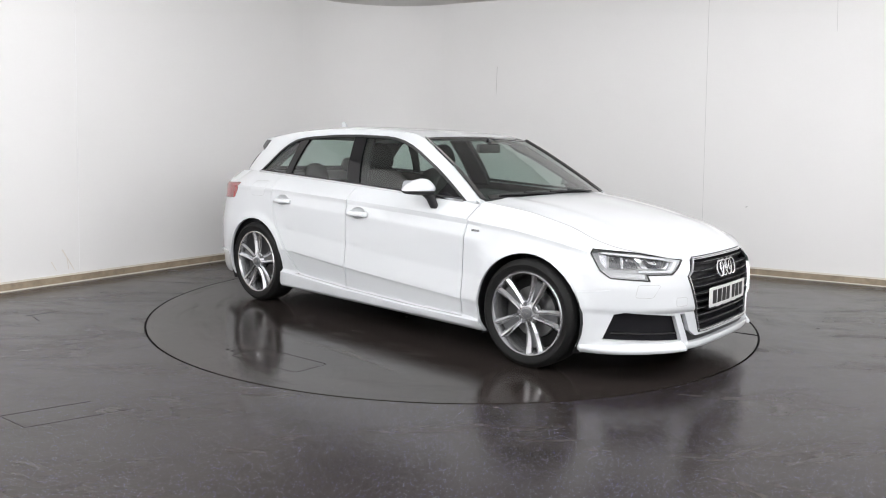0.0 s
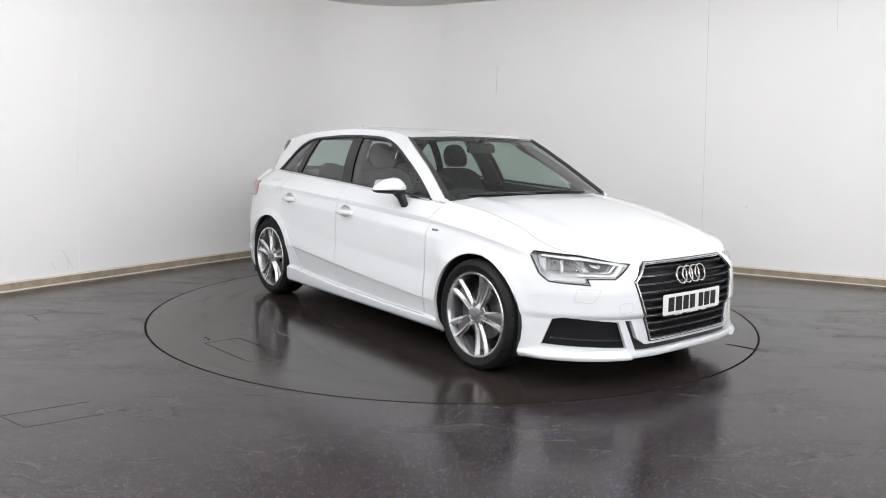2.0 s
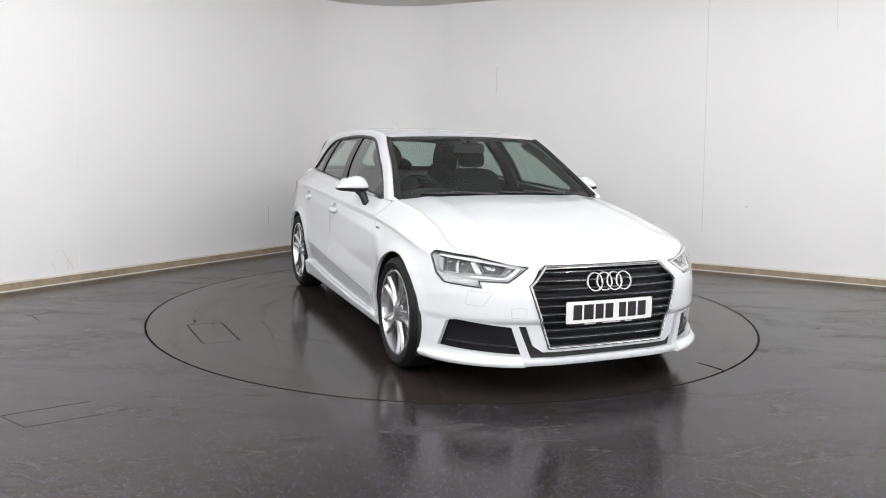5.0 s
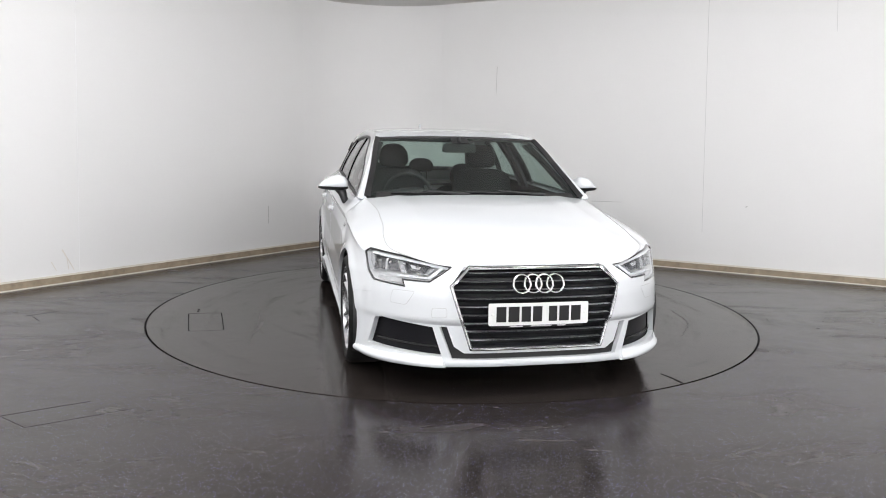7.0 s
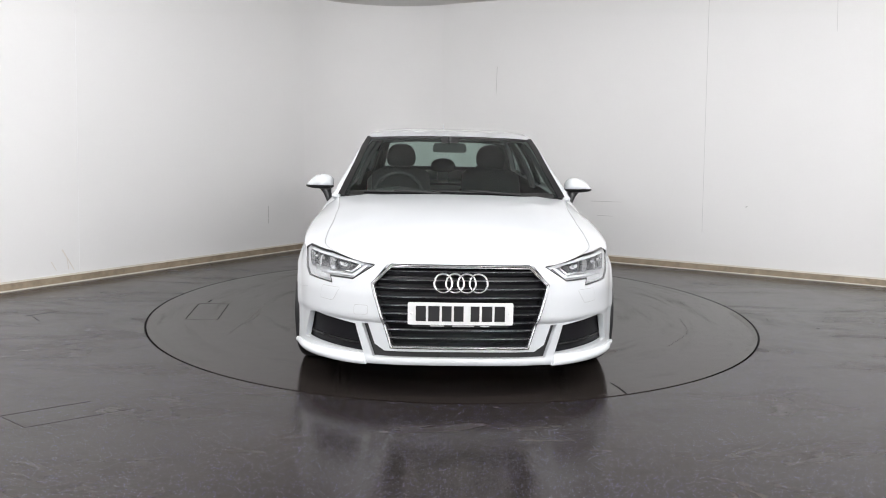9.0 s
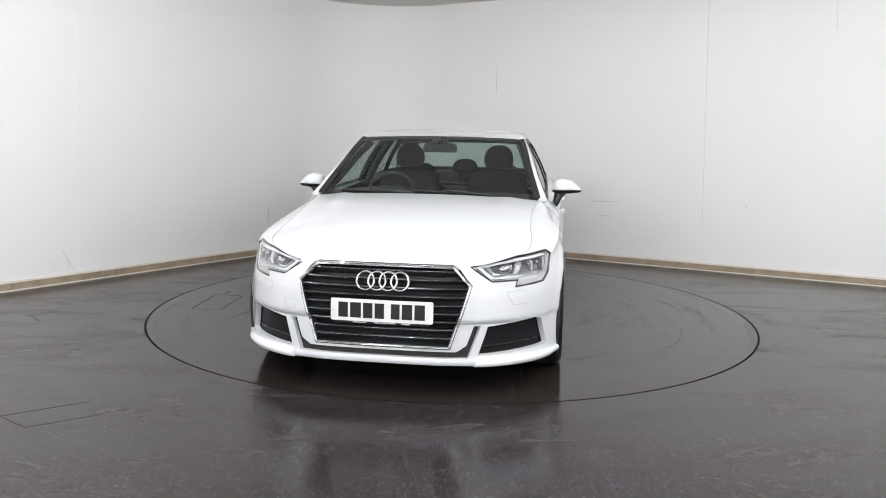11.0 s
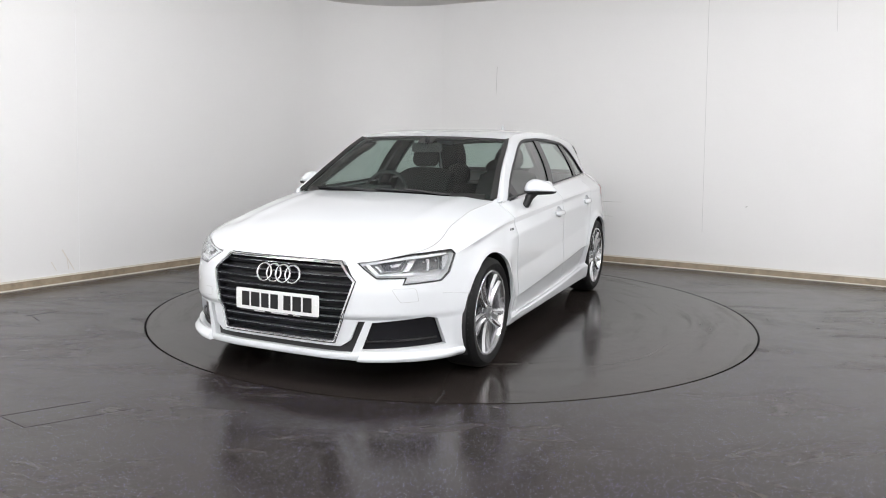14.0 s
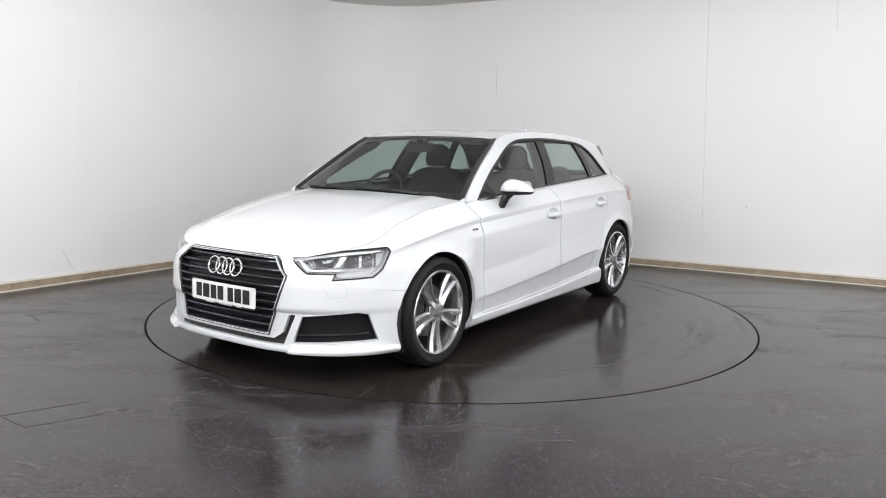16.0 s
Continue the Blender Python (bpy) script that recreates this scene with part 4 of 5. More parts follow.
def build_grille(car):
    gr = empty("grille")
    gr.parent = car
    poly = [(nose_a(x), z) for x, z in GRILLE_POLY]
    part("backing", sheet(inset(poly, -0.004), [], 0.05, 0.03, skin, lip=0, depth=-0.045), GRILLE, gr)
    inner = inset(poly, 0.012)
    ring = sheet(inset(poly, 0.0005), [inner], 0.04, 0.03, skin, lip=0.010, depth=0.005)
    part("duct", sheet(inset(poly, 0.002), [inset(poly, 0.010)], 0.04, 0.03, skin, lip=0.045, depth=-0.004), GRILLE, gr)
    part("gasket", sheet(inset(poly, -0.003), [inset(poly, 0.004)], 0.04, 0.03, skin, lip=0.004, depth=0.002), BLACK, gr)
    part("surround", ring, BRIGHT, gr, "chrome grille surround", angle=25)
    edge = densify(rounded(inset(poly, 0.004), 0.012, 3), 0.03)
    part("surround_bead", tube(bmesh.new(), [skin(x, z, 0.006) for x, z in edge], 0.0042, 8, closed=True), CHROME, gr, "polished chrome grille bead")
    # slats across the opening, each with a fine bright edge
    for k in range(9):
        z = 0.300 + 0.0415 * k
        w = float(np.interp(z, [0.262, 0.578, 0.672], [0.348, 0.449, 0.359])) - 0.010
        aw = nose_a(w)
        pts = [(x, z - 0.010) for x in np.linspace(-aw, aw, 13)] + [(x, z + 0.010) for x in np.linspace(aw, -aw, 13)]
        part("slat", sheet(pts, [], 0.08, 0.01, lambda a, b, d, z=z: skin(a, b, d + 0.008 * (b - z) / 0.010), lip=0.022, depth=-0.016), GRILLE, gr, angle=30)
        for dz in (0.009,):
            bm = tube(bmesh.new(), [skin(x, z + dz, -0.010 + 0.8 * dz) for x in np.linspace(-aw, aw, 17)], 0.0009, 5)
            part("bright_edge", bm, SATIN, gr)
    # four linked rings
    em = empty("emblem")
    em.parent = car
    for k in range(4):
        y = -0.0880 + 0.0587 * k
        bm = bmesh.new()
        tube(bm, [Vector((2.112 + 0.0015 * (-1) ** k, y, 0.588)) + Vector((-0.011 * math.sin(t) - 0.002, 0.0445 * math.cos(t), 0.0445 * math.sin(t))) for t in (2 * math.pi * i / 40 for i in range(40))], 0.0063, 8, closed=True)
        part("ring", bm, CHROME, em, "chrome ring")
    # number plate
    pl = empty("number_plate")
    pl.parent = car
    U0 = 2.138
    bm = bmesh.new()
    out = rounded([(-0.262, 0.384), (0.262, 0.384), (0.262, 0.496), (-0.262, 0.496)], 0.010)
    bm = sheet(out, [], 0.1, 0.1, lambda a, z, d: Vector((U0 - 0.10 * a * a + d - 0.02 * (z - 0.44), a, z)), lip=0.004)
    part("plate", bm, PLATE, pl, "white number plate")
    x = -0.222
    for w, gap in ((0.050, 0.0115), (0.056, 0.0115), (0.048, 0.0115), (0.048, 0.035), (0.044, 0.0115), (0.052, 0.0115), (0.052, 0.0)):
        bm = sheet([(x, 0.402), (x + w, 0.402), (x + w, 0.479), (x, 0.479)], [], 0.1, 0.1, lambda a, z, d: Vector((U0 + 0.0012 - 0.10 * a * a + d - 0.02 * (z - 0.44), a, z)), lip=0.001)
        part("bar", bm, INK, pl)
        x += w + gap
    for y in (-0.243, 0.243):
        bm = lathe(bmesh.new(), [(0.0, 0.003), (0.005, 0.002), (0.0065, 0.0)], 14)
        bmesh.ops.transform(bm, matrix=Matrix.Translation((U0 - 0.006, y, 0.441)) @ Matrix.Rotation(radians(-90), 4, "Z"), verts=bm.verts)
        part("screw_cap", bm, PLATE, pl)
    bm = bmesh.new()
    box(bm, 2.085, U0 - 0.012, -0.24, 0.24, 0.370, 0.382, 0.002)
    part("plate_carrier", bm, BLACK, pl)
    for y0, y1 in ((-0.15, -0.08), (-0.04, 0.07), (0.10, 0.145)):
        bm = bmesh.new()
        box(bm, U0 - 0.0125, U0 - 0.0115, y0, y1, 0.3735, 0.379)
        part("bar", bm, PLATE, pl)


def build_glass(car):
    # windscreen with its black border
    ws = part("windscreen", grid(lambda p, w: screen_point(p, w * 0.985), 14, 24), GLASS, car, "lightly green tinted windscreen")
    for w0, w1, p0, p1 in ((-1.0, -0.945, 0, 1), (0.945, 1.0, 0, 1), (-0.945, 0.945, 0.965, 1.0), (-0.90, 0.90, 0.0, 0.05)):
        bm = grid(lambda p, w: screen_point(p0 + (p1 - p0) * p, w, 0.003 + 0.2 * max(0.0, abs(w) - 0.945)), 12, 16, w0, w1, lip=0.006)
        part("screen_border", bm, GLOSSB, ws)
    bm = grid(lambda p, w: screen_point(0.86 + 0.105 * p, w, 0.002), 4, 6, -0.10, 0.10)
    part("sensor_patch", bm, GLOSSB, ws)
    for s in (1, -1):
        f = cabin(s)

        def pillar(p, w, s=s):
            a = screen_point(p, s * 1.0, 0.004)
            q = Vector((float(np.interp(p, [0, 0.25, 0.5, 0.75, 1], [e[0] for e in SCREEN_EDGE])), 0, float(np.interp(p, [0, 0.25, 0.5, 0.75, 1], [e[1] for e in SCREEN_EDGE]))))
            q = Vector((q.x, s * cabin_v(q.x, q.z), q.z))
            r = a.lerp(q, w)
            return r + Vector((0.003, 0, 0.003)) * (4 * w * (1 - w)) * (1 - p)
        part("pillar_face", grid(pillar, 14, 6, 0.0, 1.0), PAINT, car, angle=60)

        def foot(p, w, s=s):
            e = hood_point(0.0, s * 0.985).lerp(skin(s * at_u(0.80), belt(0.80) + 0.002), w)
            return pillar(0.0, w).lerp(e, p) + Vector((0, 0, 0.004 * math.sin(math.pi * p)))
        part("pillar_foot", grid(foot, 4, 6, 0.0, 1.0, lip=0.02), PAINT, car, angle=60)
        # painted pillars and roof rail with the window opening
        out = [(0.855, 0.930)] + SCREEN_EDGE + [(float(p[0]), float(p[1])) for p in ROOF_RAIL[1:]] + [(-1.56, 1.225), (-1.66, 1.12), (-1.75, 1.034)] + [(u, belt(u)) for u in np.linspace(-1.70, 0.80, 18)]
        part("roof_frame", sheet(out, [WIN], 0.05, 0.03, f, lip=0.03), PAINT, car, angle=40)
        part("window_seal", sheet(inset(WIN, -0.001), [inset(WIN, 0.016)], 0.05, 0.03, f, lip=0.012, depth=0.002), BLACK, car, "black window surround")
        top = inset(WIN, 0.010)
        part("side_glass", sheet(top, [], 0.08, 0.05, f, lip=0, depth=-0.008), GLASS, car, "green tinted side glass")
        for nm, q in (("centre_pillar", [(-0.475, 1.335), (-0.350, 1.335), (-0.238, 0.965), (-0.372, 0.972)]), ("rear_divider", [(-1.075, 1.31), (-0.985, 1.315), (-1.055, 1.008), (-1.125, 1.008)]),
                      ("mirror_sail", [(0.735, 0.928), (0.50, 0.938), (0.575, 1.030), (0.62, 1.004)])):
            part(nm, sheet(q, [], 0.06, 0.05, f, lip=0.02, depth=-0.002), PILLAR, car, "gloss black pillar cover")


def build_mirror(car, s):
    mr = empty("door_mirror")
    mr.parent = car

    vs = np.linspace(0.812, 1.008, 15)
    top = np.interp(vs, [0.812, 0.825, 0.85, 0.88, 0.92, 0.96, 0.99, 1.008], [1.018, 1.038, 1.052, 1.056, 1.047, 1.027, 1.002, 0.978])
    low = np.interp(vs, [0.812, 0.84, 0.92, 0.99, 1.008], [0.962, 0.952, 0.952, 0.958, 0.966])
    half = np.interp(vs, [0.812, 0.825, 0.86, 0.92, 0.97, 1.0, 1.008], [0.034, 0.052, 0.070, 0.072, 0.056, 0.032, 0.014])

    def shell(z0, z1, mat, name, shrink=1.0):
        """A slice of the housing between two heights."""
        bm = bmesh.new()
        na = 28
        rows = []
        for v, zt, zl, h in zip(vs, top, low, half):
            ring = []
            for i in range(na):
                t = 2 * math.pi * i / na
                x, y = math.cos(t), math.sin(t)
                x, y = math.copysign(abs(x) ** 0.72, x), math.copysign(abs(y) ** 0.72, y)
                z = (zt + zl) / 2 + (zt - zl) / 2 * y
                u = 0.500 + shrink * h * x * (1 - 0.22 * max(0, y)) - 0.45 * max(0.0, v - 0.90) - 0.018 * max(0, y)
                ring.append(bm.verts.new((u, s * v, min(z1, max(z0, z)))))
            rows.append(ring)
        for a, b in zip(rows, rows[1:]):
            for i in range(na):
                bm.faces.new((a[i], a[(i + 1) % na], b[(i + 1) % na], b[i]))
        bm.faces.new(rows[0])
        bm.faces.new(rows[-1])
        bmesh.ops.remove_doubles(bm, verts=bm.verts, dist=0.0002)
        part(name, bm, mat, mr, angle=55)
    shell(0.979, 1.06, PAINT, "cap")
    shell(0.94, 0.9785, BLACK, "lower_shell", 0.96)
    bm = bmesh.new()
    rows = []
    for z, u, v, a, b in ((0.955, 0.52, 0.865, 0.045, 0.040), (0.925, 0.535, 0.850, 0.035, 0.028), (0.89, 0.545, 0.838, 0.034, 0.024), (0.868, 0.548, 0.835, 0.026, 0.018)):
        rows.append([bm.verts.new((u + a * math.cos(t), s * (v + b * math.sin(t)), z)) for t in (2 * math.pi * i / 16 for i in range(16))])
    for j in range(3):
        for i in range(16):
            bm.faces.new((rows[j][i], rows[j][(i + 1) % 16], rows[j + 1][(i + 1) % 16], rows[j + 1][i]))
    bm.faces.new(rows[0])
    bm.faces.new(rows[-1])
    part("stalk", bm, BLACK, mr, angle=55)
    bm = sheet(rounded([(-0.085, -0.040), (0.075, -0.040), (0.055, 0.035), (-0.055, 0.035)], 0.02), [], 0.05, 0.05,
               lambda a, b, d: Vector((0.410 - 0.25 * a + d, s * (0.905 + a), 1.005 + b)), lip=0)
    part("mirror_glass", bm, CHROME, mr)


def build_wheel(car, u, s, turn):
    wh = empty("wheel", pose(u, s * 0.893, HUB_Z, 0, 0, 0 if s > 0 else 180))
    wh.parent = car
    R, rr = 0.317, 0.243
    # outer face at y = 0; +y points out of the car
    tyre = [(rr - 0.004, -0.022), (rr + 0.004, -0.004), (rr + 0.018, 0.006), (rr + 0.042, 0.010), (R - 0.022, 0.004), (R - 0.008, -0.008), (R - 0.001, -0.026), (R, -0.06), (R, -0.16),
            (R - 0.003, -0.185), (R - 0.016, -0.206), (rr + 0.03, -0.215), (rr, -0.205)]
    part("tyre", lathe(bmesh.new(), tyre, 72), RUBBER, wh, "black low-profile tyre")
    bm = bmesh.new()
    for k in range(60):
        t = 2 * math.pi * k / 60
        m = Matrix.Rotation(t, 4, "Y") @ Matrix.Translation((R - 0.0125, -0.008, 0)) @ Matrix.Rotation(radians(-38), 4, "Z")
        box(bm, -0.010, 0.010, -0.0015, 0.0012, -0.0016, 0.0016, m=m)
    tagged(part("tread_blocks", bm, BLACK, wh, smooth=False), kind="stuff")
    rim = [(rr + 0.001, -0.010), (rr + 0.004, -0.003), (rr - 0.001, 0.002), (rr - 0.009, 0.001), (rr - 0.014, -0.012), (rr - 0.020, -0.030), (rr - 0.026, -0.10), (rr - 0.012, -0.19), (rr, -0.20)]
    part("rim", lathe(bmesh.new(), rim[:5], 72), ALLOY, wh, "silver alloy rim")
    part("barrel", lathe(bmesh.new(), rim[4:], 72), BARREL, wh, "alloy rim barrel in a shaded tone")
    part("brake_disc", lathe(bmesh.new(), [(0.06, -0.085), (0.150, -0.085), (0.150, -0.105), (0.06, -0.105)], 48, closed=True), DISC, wh)
    part("back_plate", lathe(bmesh.new(), [(0.0, -0.13), (0.208, -0.13), (0.208, -0.12), (0.0, -0.12)], 40), GAP, wh)
    bm = bmesh.new()
    box(bm, 0.075, 0.165, -0.115, -0.055, -0.075, 0.075, 0.01)
    part("brake_caliper", bm, BLACK, wh, "dark brake caliper")
    # five twin spokes
    for k in range(5):
        ang = radians(turn + 72 * k)
        for side in (1, -1):
            bm = bmesh.new()
            secs = []
            for i in range(9):
                q = i / 8
                r = 0.050 + (rr - 0.012 - 0.050) * q
                off = side * (0.0165 + 0.0265 * q ** 1.15)
                half = 0.0125 + 0.0085 * q
                yf = 0.002 - 0.020 * math.sin(math.pi * min(1, q * 0.9)) * 0.55 - 0.012 * (1 - q)
                outer, inner = off + side * half, off - side * half
                lo = yf - 0.030
                secs.append([(r, outer, yf - 0.013), (r, off + side * half * 0.25, yf), (r, off - side * half * 0.30, yf - 0.001), (r, inner, yf - 0.016), (r, inner, lo), (r, outer, lo)])
            vs = [[bm.verts.new((x, y, z)) for x, z, y in sec] for sec in secs]
            for a, b in zip(vs, vs[1:]):
                for i in range(6):
                    j = (i + 1) % 6
                    bm.faces.new((a[i], a[j], b[j], b[i]))
            bm.faces.new(vs[0])
            bm.faces.new(vs[-1])
            bmesh.ops.transform(bm, matrix=Matrix.Rotation(-ang, 4, "Y"), verts=bm.verts)
            part("spoke", bm, ALLOY, wh, angle=28)
        # dark web between the twins
        bm = bmesh.new()
        q = [(0.07, 0.009), (0.20, 0.022), (0.20, -0.022), (0.07, -0.009)]
        a = [bm.verts.new((r, -0.030, z)) for r, z in q]
        b = [bm.verts.new((r, -0.045, z)) for r, z in q]
        bm.faces.new(a)
        bm.faces.new(b)
        for i in range(4):
            bm.faces.new((a[i - 1], a[i], b[i], b[i - 1]))
        bmesh.ops.transform(bm, matrix=Matrix.Rotation(-ang, 4, "Y"), verts=bm.verts)
        part("spoke_web", bm, ALLOYD, wh, smooth=False)
        bm = lathe(bmesh.new(), [(0.0, -0.012), (0.0085, -0.012), (0.0095, -0.016), (0.0095, -0.034)], 10)
        bmesh.ops.transform(bm, matrix=Matrix.Rotation(-ang - radians(36), 4, "Y") @ Matrix.Translation((0.056, 0, 0)), verts=bm.verts)
        part("wheel_bolt", bm, SATIN, wh)
        # dark disc just proud of the hub, standing in for shade in a bolt hole
        bm = lathe(bmesh.new(), [(0.0, -0.0146), (0.0135, -0.0146), (0.0145, -0.022)], 14)
        bmesh.ops.transform(bm, matrix=Matrix.Rotation(-ang - radians(36), 4, "Y") @ Matrix.Translation((0.056, 0, 0)), verts=bm.verts)
        part("bolt_hole_shade", bm, ALLOYD, wh)
    part("hub", lathe(bmesh.new(), [(0.0, -0.014), (0.040, -0.014), (0.060, -0.018), (0.074, -0.026), (0.078, -0.050)], 40), ALLOY, wh)
    part("hub_cap", lathe(bmesh.new(), [(0.0, 0.001), (0.022, 0.0), (0.029, -0.003), (0.031, -0.014)], 32), LAMPBODY, wh, "grey hub cap")
    for k in range(4):
        bm = tube(bmesh.new(), [(-0.0135 + 0.009 * k + 0.0065 * math.cos(t), 0.002, 0.0065 * math.sin(t)) for t in (2 * math.pi * i / 16 for i in range(16))], 0.0009, 5, closed=True)
        part("cap_ring", bm, CHROME, wh)
    return wh


def head_pad(u, v, z, half, rise):
    """A soft headrest: domed top, flat foot, thin from front to back."""
    bm = bmesh.new()
    rows = []
    for j in range(11):
        ph = -math.pi / 2 + math.pi * j / 10
        cz, rz = math.sin(ph), math.cos(ph) ** (0.75 if ph > 0 else 0.40)
        rows.append([bm.verts.new((u + 0.042 * rz * math.copysign(abs(math.cos(t)) ** 0.8, math.cos(t)) - 0.02 * cz, v + half * rz * math.sin(t) * (1 - 0.10 * cz), z + rise * cz))
                     for t in (2 * math.pi * i / 22 for i in range(22))])
    for p, q in zip(rows, rows[1:]):
        for i in range(22):
            bm.faces.new((p[i], p[(i + 1) % 22], q[(i + 1) % 22], q[i]))
    bmesh.ops.remove_doubles(bm, verts=bm.verts, dist=0.0005)
    return bm


def seat(name, u, v):
    """A bucket seat with cushion, backrest and headrest on two posts."""
    st = empty(name)

    def pad(pts, half, round_):
        """Side profile pts (u, z) swept across, with rounded flanks."""
        bm = bmesh.new()
        cols = []
        for w in np.linspace(-1, 1, 13):
            k = 1 - 0.16 * abs(w) ** round_
            cu = sum(p[0] for p in pts) / len(pts)
            cz = sum(p[1] for p in pts) / len(pts)
            cols.append([bm.verts.new((u + cu + (p[0] - cu) * k, v + half * w, cz + (p[1] - cz) * k)) for p in pts])
        for a, b in zip(cols, cols[1:]):
            for i in range(len(pts)):
                j = (i + 1) % len(pts)
                bm.faces.new((a[i], a[j], b[j], b[i]))
        bm.faces.new(cols[0])
        bm.faces.new(cols[-1])
        return bm
    back = curve_points([(0.02, 0.50), (0.10, 0.62), (0.02, 0.85), (-0.10, 1.03), (-0.16, 1.08), (-0.22, 1.04), (-0.18, 0.85), (-0.12, 0.55), (-0.05, 0.47)], 3)
    part("backrest", pad(back, 0.235, 4), CLOTH, st)
    part("cushion", pad(curve_points([(-0.05, 0.45), (0.1, 0.56), (0.42, 0.58), (0.50, 0.54), (0.48, 0.44), (0.2, 0.36), (-0.05, 0.38)], 3), 0.245, 4), CLOTH, st)
    part("headrest", head_pad(u - 0.15, v, 1.180, 0.118, 0.094), CLOTH, st)
    for y in (-0.065, 0.065):
        part("headrest_post", tube(bmesh.new(), [(u - 0.16, v + y, 1.04), (u - 0.155, v + y, 1.16)], 0.005, 8), ALLOYD, st, "metal headrest post")
    return st


def build_cabin(car):
    for v in (-0.365, 0.365):
        s = seat("front_seat", -0.28, v)
        s.parent = car
        b = seat("rear_seat", -1.02, v * 1.06)
        b.parent = car
        b.matrix_basis = pose(0, 0, -0.172)
    mid = empty("middle_headrest")
    mid.parent = car
    part("pad", head_pad(-1.17, 0.0, 1.085, 0.112, 0.062), CLOTH, mid)
    for y in (-0.05, 0.05):
        part("post", tube(bmesh.new(), [(-1.17, y, 0.90), (-1.17, y, 1.06)], 0.005, 8), ALLOYD, mid, "metal headrest post")
    # dashboard across the car
    prof = curve_points([(0.86, 0.905), (0.66, 0.945), (0.48, 0.935), (0.42, 0.90), (0.43, 0.80), (0.50, 0.62), (0.62, 0.50), (0.90, 0.50)], 4)
    bm = bmesh.new()
    cols = []
    for w in np.linspace(-0.72, 0.72, 17):
        hump = 0.035 * math.exp(-((w + 0.36) / 0.17) ** 2)
        cols.append([bm.verts.new((p[0], w, p[1] + (hump if p[1] > 0.85 and p[0] < 0.75 else 0))) for p in prof])
    for a, b in zip(cols, cols[1:]):
        for i in range(len(prof) - 1):
            bm.faces.new((a[i], a[i + 1], b[i + 1], b[i]))
    part("dashboard", bm, TRIM, car, "dark soft dashboard")
    sw = empty("steering_wheel", pose(0.30, -0.365, 0.895, 0, -24, 0))
    sw.parent = car
    part("wheel_rim", tube(bmesh.new(), [(0, 0.180 * math.cos(t), 0.180 * math.sin(t)) for t in (2 * math.pi * i / 44 for i in range(44))], 0.015, 10, closed=True), TRIM, sw)
    bm = bmesh.new()
    box(bm, 0.0, 0.045, -0.075, 0.075, -0.06, 0.06, 0.015)
    part("airbag_pad", bm, TRIM, sw)
    for y0, y1, z0, z1 in ((-0.17, -0.07, -0.02, 0.02), (0.07, 0.17, -0.02, 0.02), (-0.02, 0.02, -0.17, -0.05)):
        bm = bmesh.new()
        box(bm, 0.008, 0.022, y0, y1, z0, z1, 0.004)
        part("wheel_spoke", bm, SATIN if z0 < -0.1 else TRIM, sw)
    # rear-view mirror
    rv = empty("interior_mirror")
    rv.parent = car
    bm = sheet(rounded([(-0.125, -0.033), (0.125, -0.033), (0.115, 0.033), (-0.115, 0.033)], 0.025), [], 0.1, 0.1, lambda a, b, d: Vector((0.335 + d, a, 1.247 + b)), lip=0.03)
    part("mirror_shell", bm, BLACK, rv)
    part("mirror_stem", tube(bmesh.new(), [(0.325, 0, 1.262), (0.335, 0, 1.30), (0.32, 0, 1.318)], 0.012, 8), BLACK, rv)
    # inner skin of doors, floor pan, shelf, bulkhead
    for s in (1, -1):
        f = side_skin(s)
        part("door_trim", sheet([(at_u(u), belt(u) - 0.004) for u in np.linspace(0.85, -1.85, 16)] + [(at_u(-1.85), 0.30), (at_u(0.85), 0.30)], [], 0.12, 0.06,
                                f, lip=0, depth=-0.06), TRIM, car)
        c = cabin(s)
        part("pillar_lining", sheet([(0.83, 0.94), (0.55, 1.125), (0.235, 1.305), (0.10, 1.30), (0.16, 1.252), (0.26, 1.21), (0.44, 1.115), (0.62, 1.012), (0.74, 0.94)], [], 0.1, 0.1, c, lip=0.02, depth=-0.045), TRIM, car)
        part("pillar_lining", sheet([(-0.50, 1.33), (-0.33, 1.33), (-0.21, 0.97), (-0.40, 0.97)], [], 0.1, 0.1, c, lip=0.02, depth=-0.05), TRIM, car)
        part("pillar_lining", sheet([(-1.47, 1.29), (-1.10, 1.30), (-1.30, 1.15), (-1.44, 1.03), (-1.72, 1.03)], [], 0.1, 0.1, c, lip=0.02, depth=-0.05), TRIM, car)
    bm = bmesh.new()
    box(bm, -1.95, 1.95, -0.62, 0.62, 0.165, 0.20)
    box(bm, -0.95, 0.95, -0.84, 0.84, 0.17, 0.30)
    box(bm, 0.95, 1.90, -0.50, 0.50, 0.20, 0.62)
    box(bm, -1.95, -0.95, -0.55, 0.55, 0.20, 0.62)
    part("underbody", bm, BLACK, car, "black underbody", smooth=False)
    bm = bmesh.new()
    box(bm, 0.82, 0.86, -0.74, 0.74, 0.30, 0.88)
    box(bm, -1.85, -1.15, -0.62, 0.62, 0.90, 0.92)
    part("parcel_shelf", bm, TRIM, car, smooth=False)
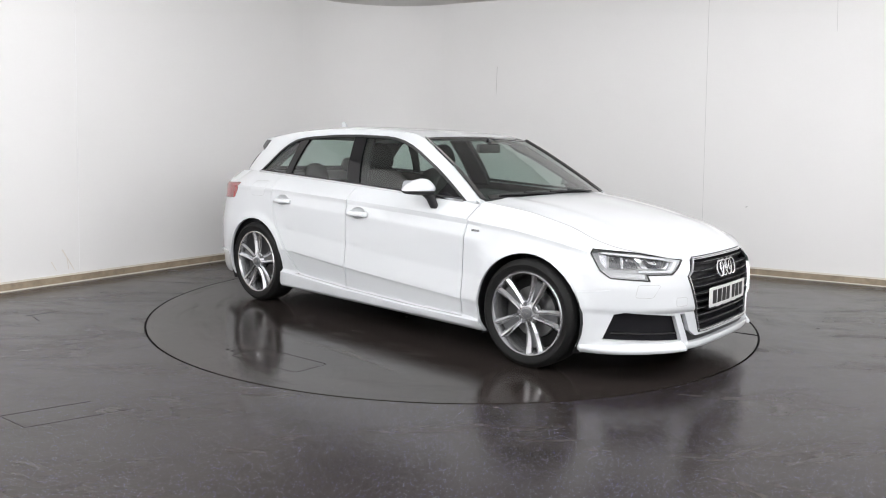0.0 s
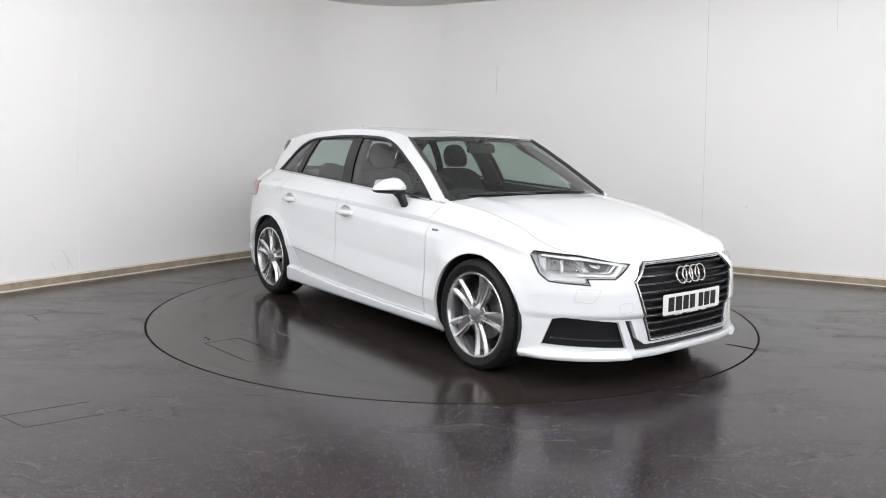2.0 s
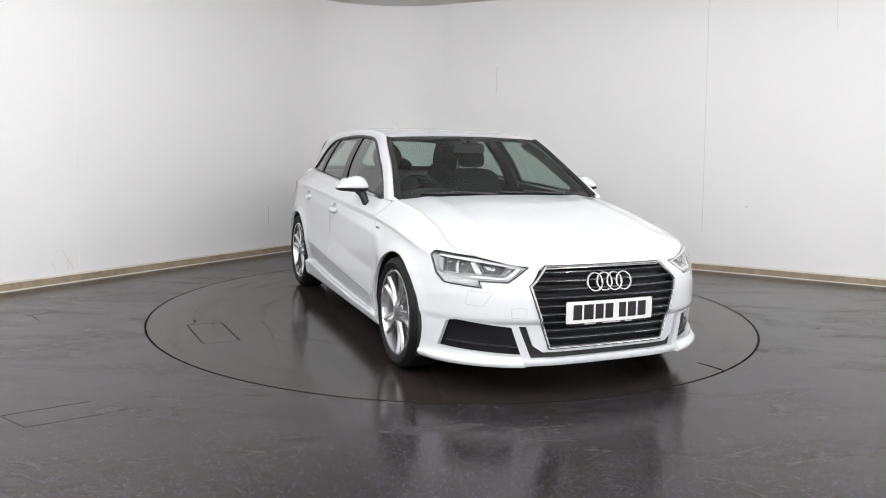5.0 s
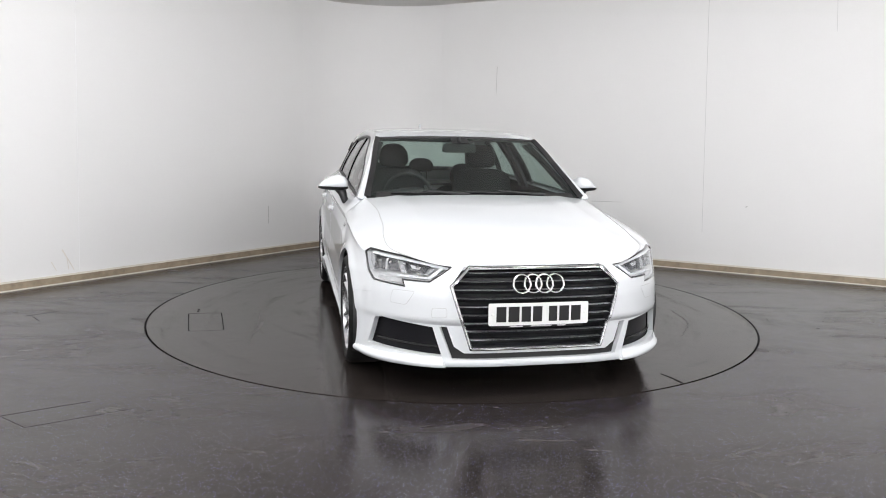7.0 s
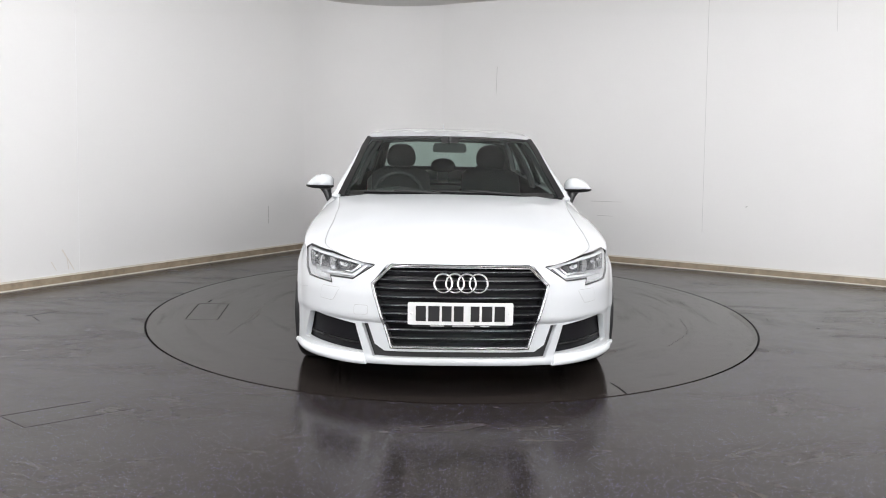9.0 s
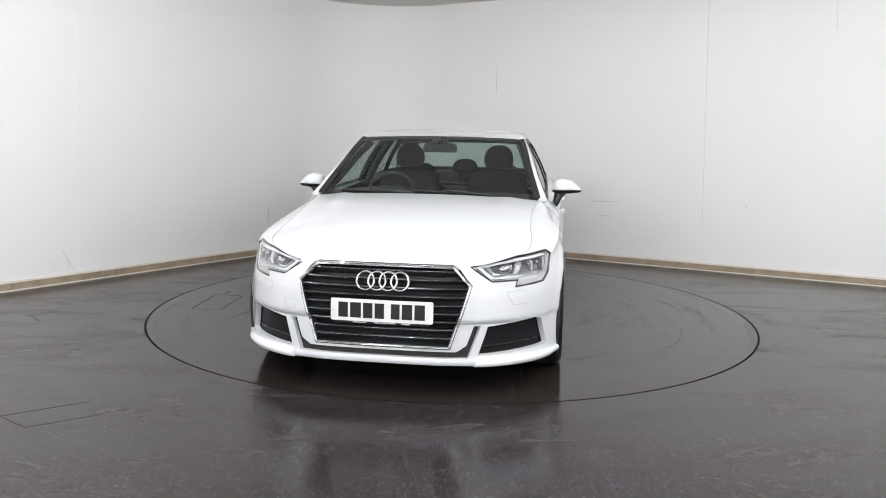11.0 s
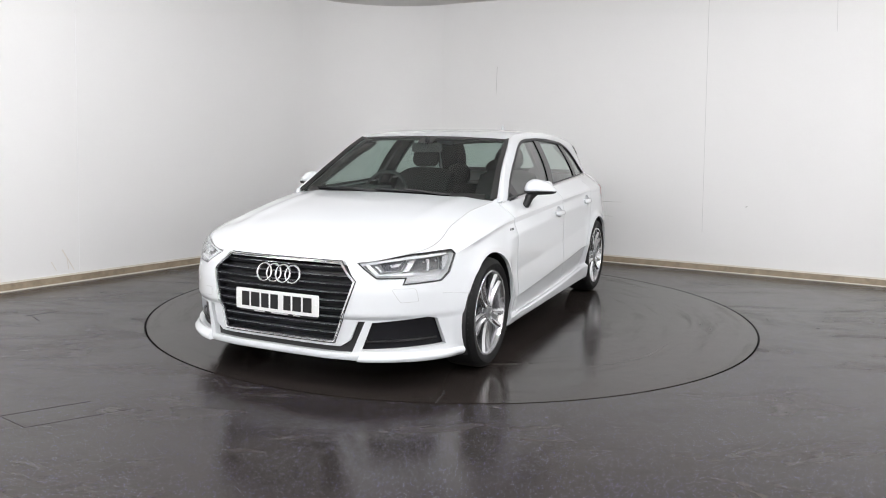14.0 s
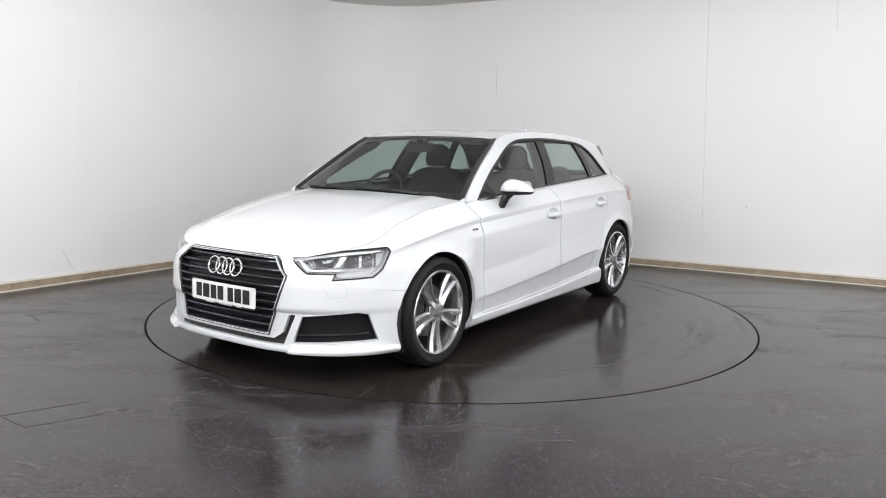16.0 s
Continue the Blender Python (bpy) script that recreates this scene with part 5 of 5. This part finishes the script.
    for u0 in WHEELS.values():
        for s in (1, -1):
            bm = bmesh.new()
            rows = [[bm.verts.new((u0 + r * math.cos(t), s * v, HUB_Z + r * math.sin(t))) for t in np.linspace(-0.5, math.pi + 0.5, 26)] for r, v in ((0.358, 0.885), (0.372, 0.84), (0.372, 0.56), (0.02, 0.56))]
            for a, b in zip(rows, rows[1:]):
                for i in range(25):
                    bm.faces.new((a[i], a[i + 1], b[i + 1], b[i]))
            part("wheel_arch_liner", bm, BLACK, car)
    # wipers lying at the foot of the windscreen
    for w0, w1, p0, p1 in ((0.60, -0.12, 0.012, 0.040), (-0.10, -0.78, 0.012, 0.036)):
        wp = empty("wiper")
        wp.parent = car
        pts = [screen_point(p0 + (p1 - p0) * q, w0 + (w1 - w0) * q, 0.009) for q in np.linspace(0, 1, 10)]
        part("blade", tube(bmesh.new(), pts, 0.006, 6), BLACK, wp)
        pts = [screen_point(p0 - 0.02 + (p1 - p0 + 0.02) * q, w0 + (w1 - w0) * q * 0.6, 0.018) for q in np.linspace(0, 1, 8)]
        part("arm", tube(bmesh.new(), pts, 0.007, 6), BLACK, wp)


def build_car():
    car = tagged(empty("car"), "white five-door hatchback parked on the turntable", "car")
    build_body(car)
    build_grille(car)
    build_glass(car)
    for s in (1, -1):
        build_mirror(car, s)
    for (u, s), turn in {(WHEELS["front"], -1): -105, (WHEELS["front"], 1): -87, (WHEELS["rear"], -1): 90, (WHEELS["rear"], 1): -80}.items():
        build_wheel(car, u, s, turn)
    build_cabin(car)
    return car


build_room()
build_marks()
TURNTABLE = build_turntable()
build_lights()
CAR = build_car()


# ---- motion of the turntable and the car on it ----
def motions():
    table_rows, car_rows = [], []
    for k in range(33):
        t = 0.5 * k
        a = -40.657 - 5.2012 * t
        table_rows.append((t, pose(0, 0, 0, 0, 0, a)))
        car_rows.append((t, pose(0, 0, 0, 0, 0, a) @ pose(0.0525, -0.0483, 0.0)))
    walk(TURNTABLE, table_rows)
    walk(CAR, car_rows)


motions()
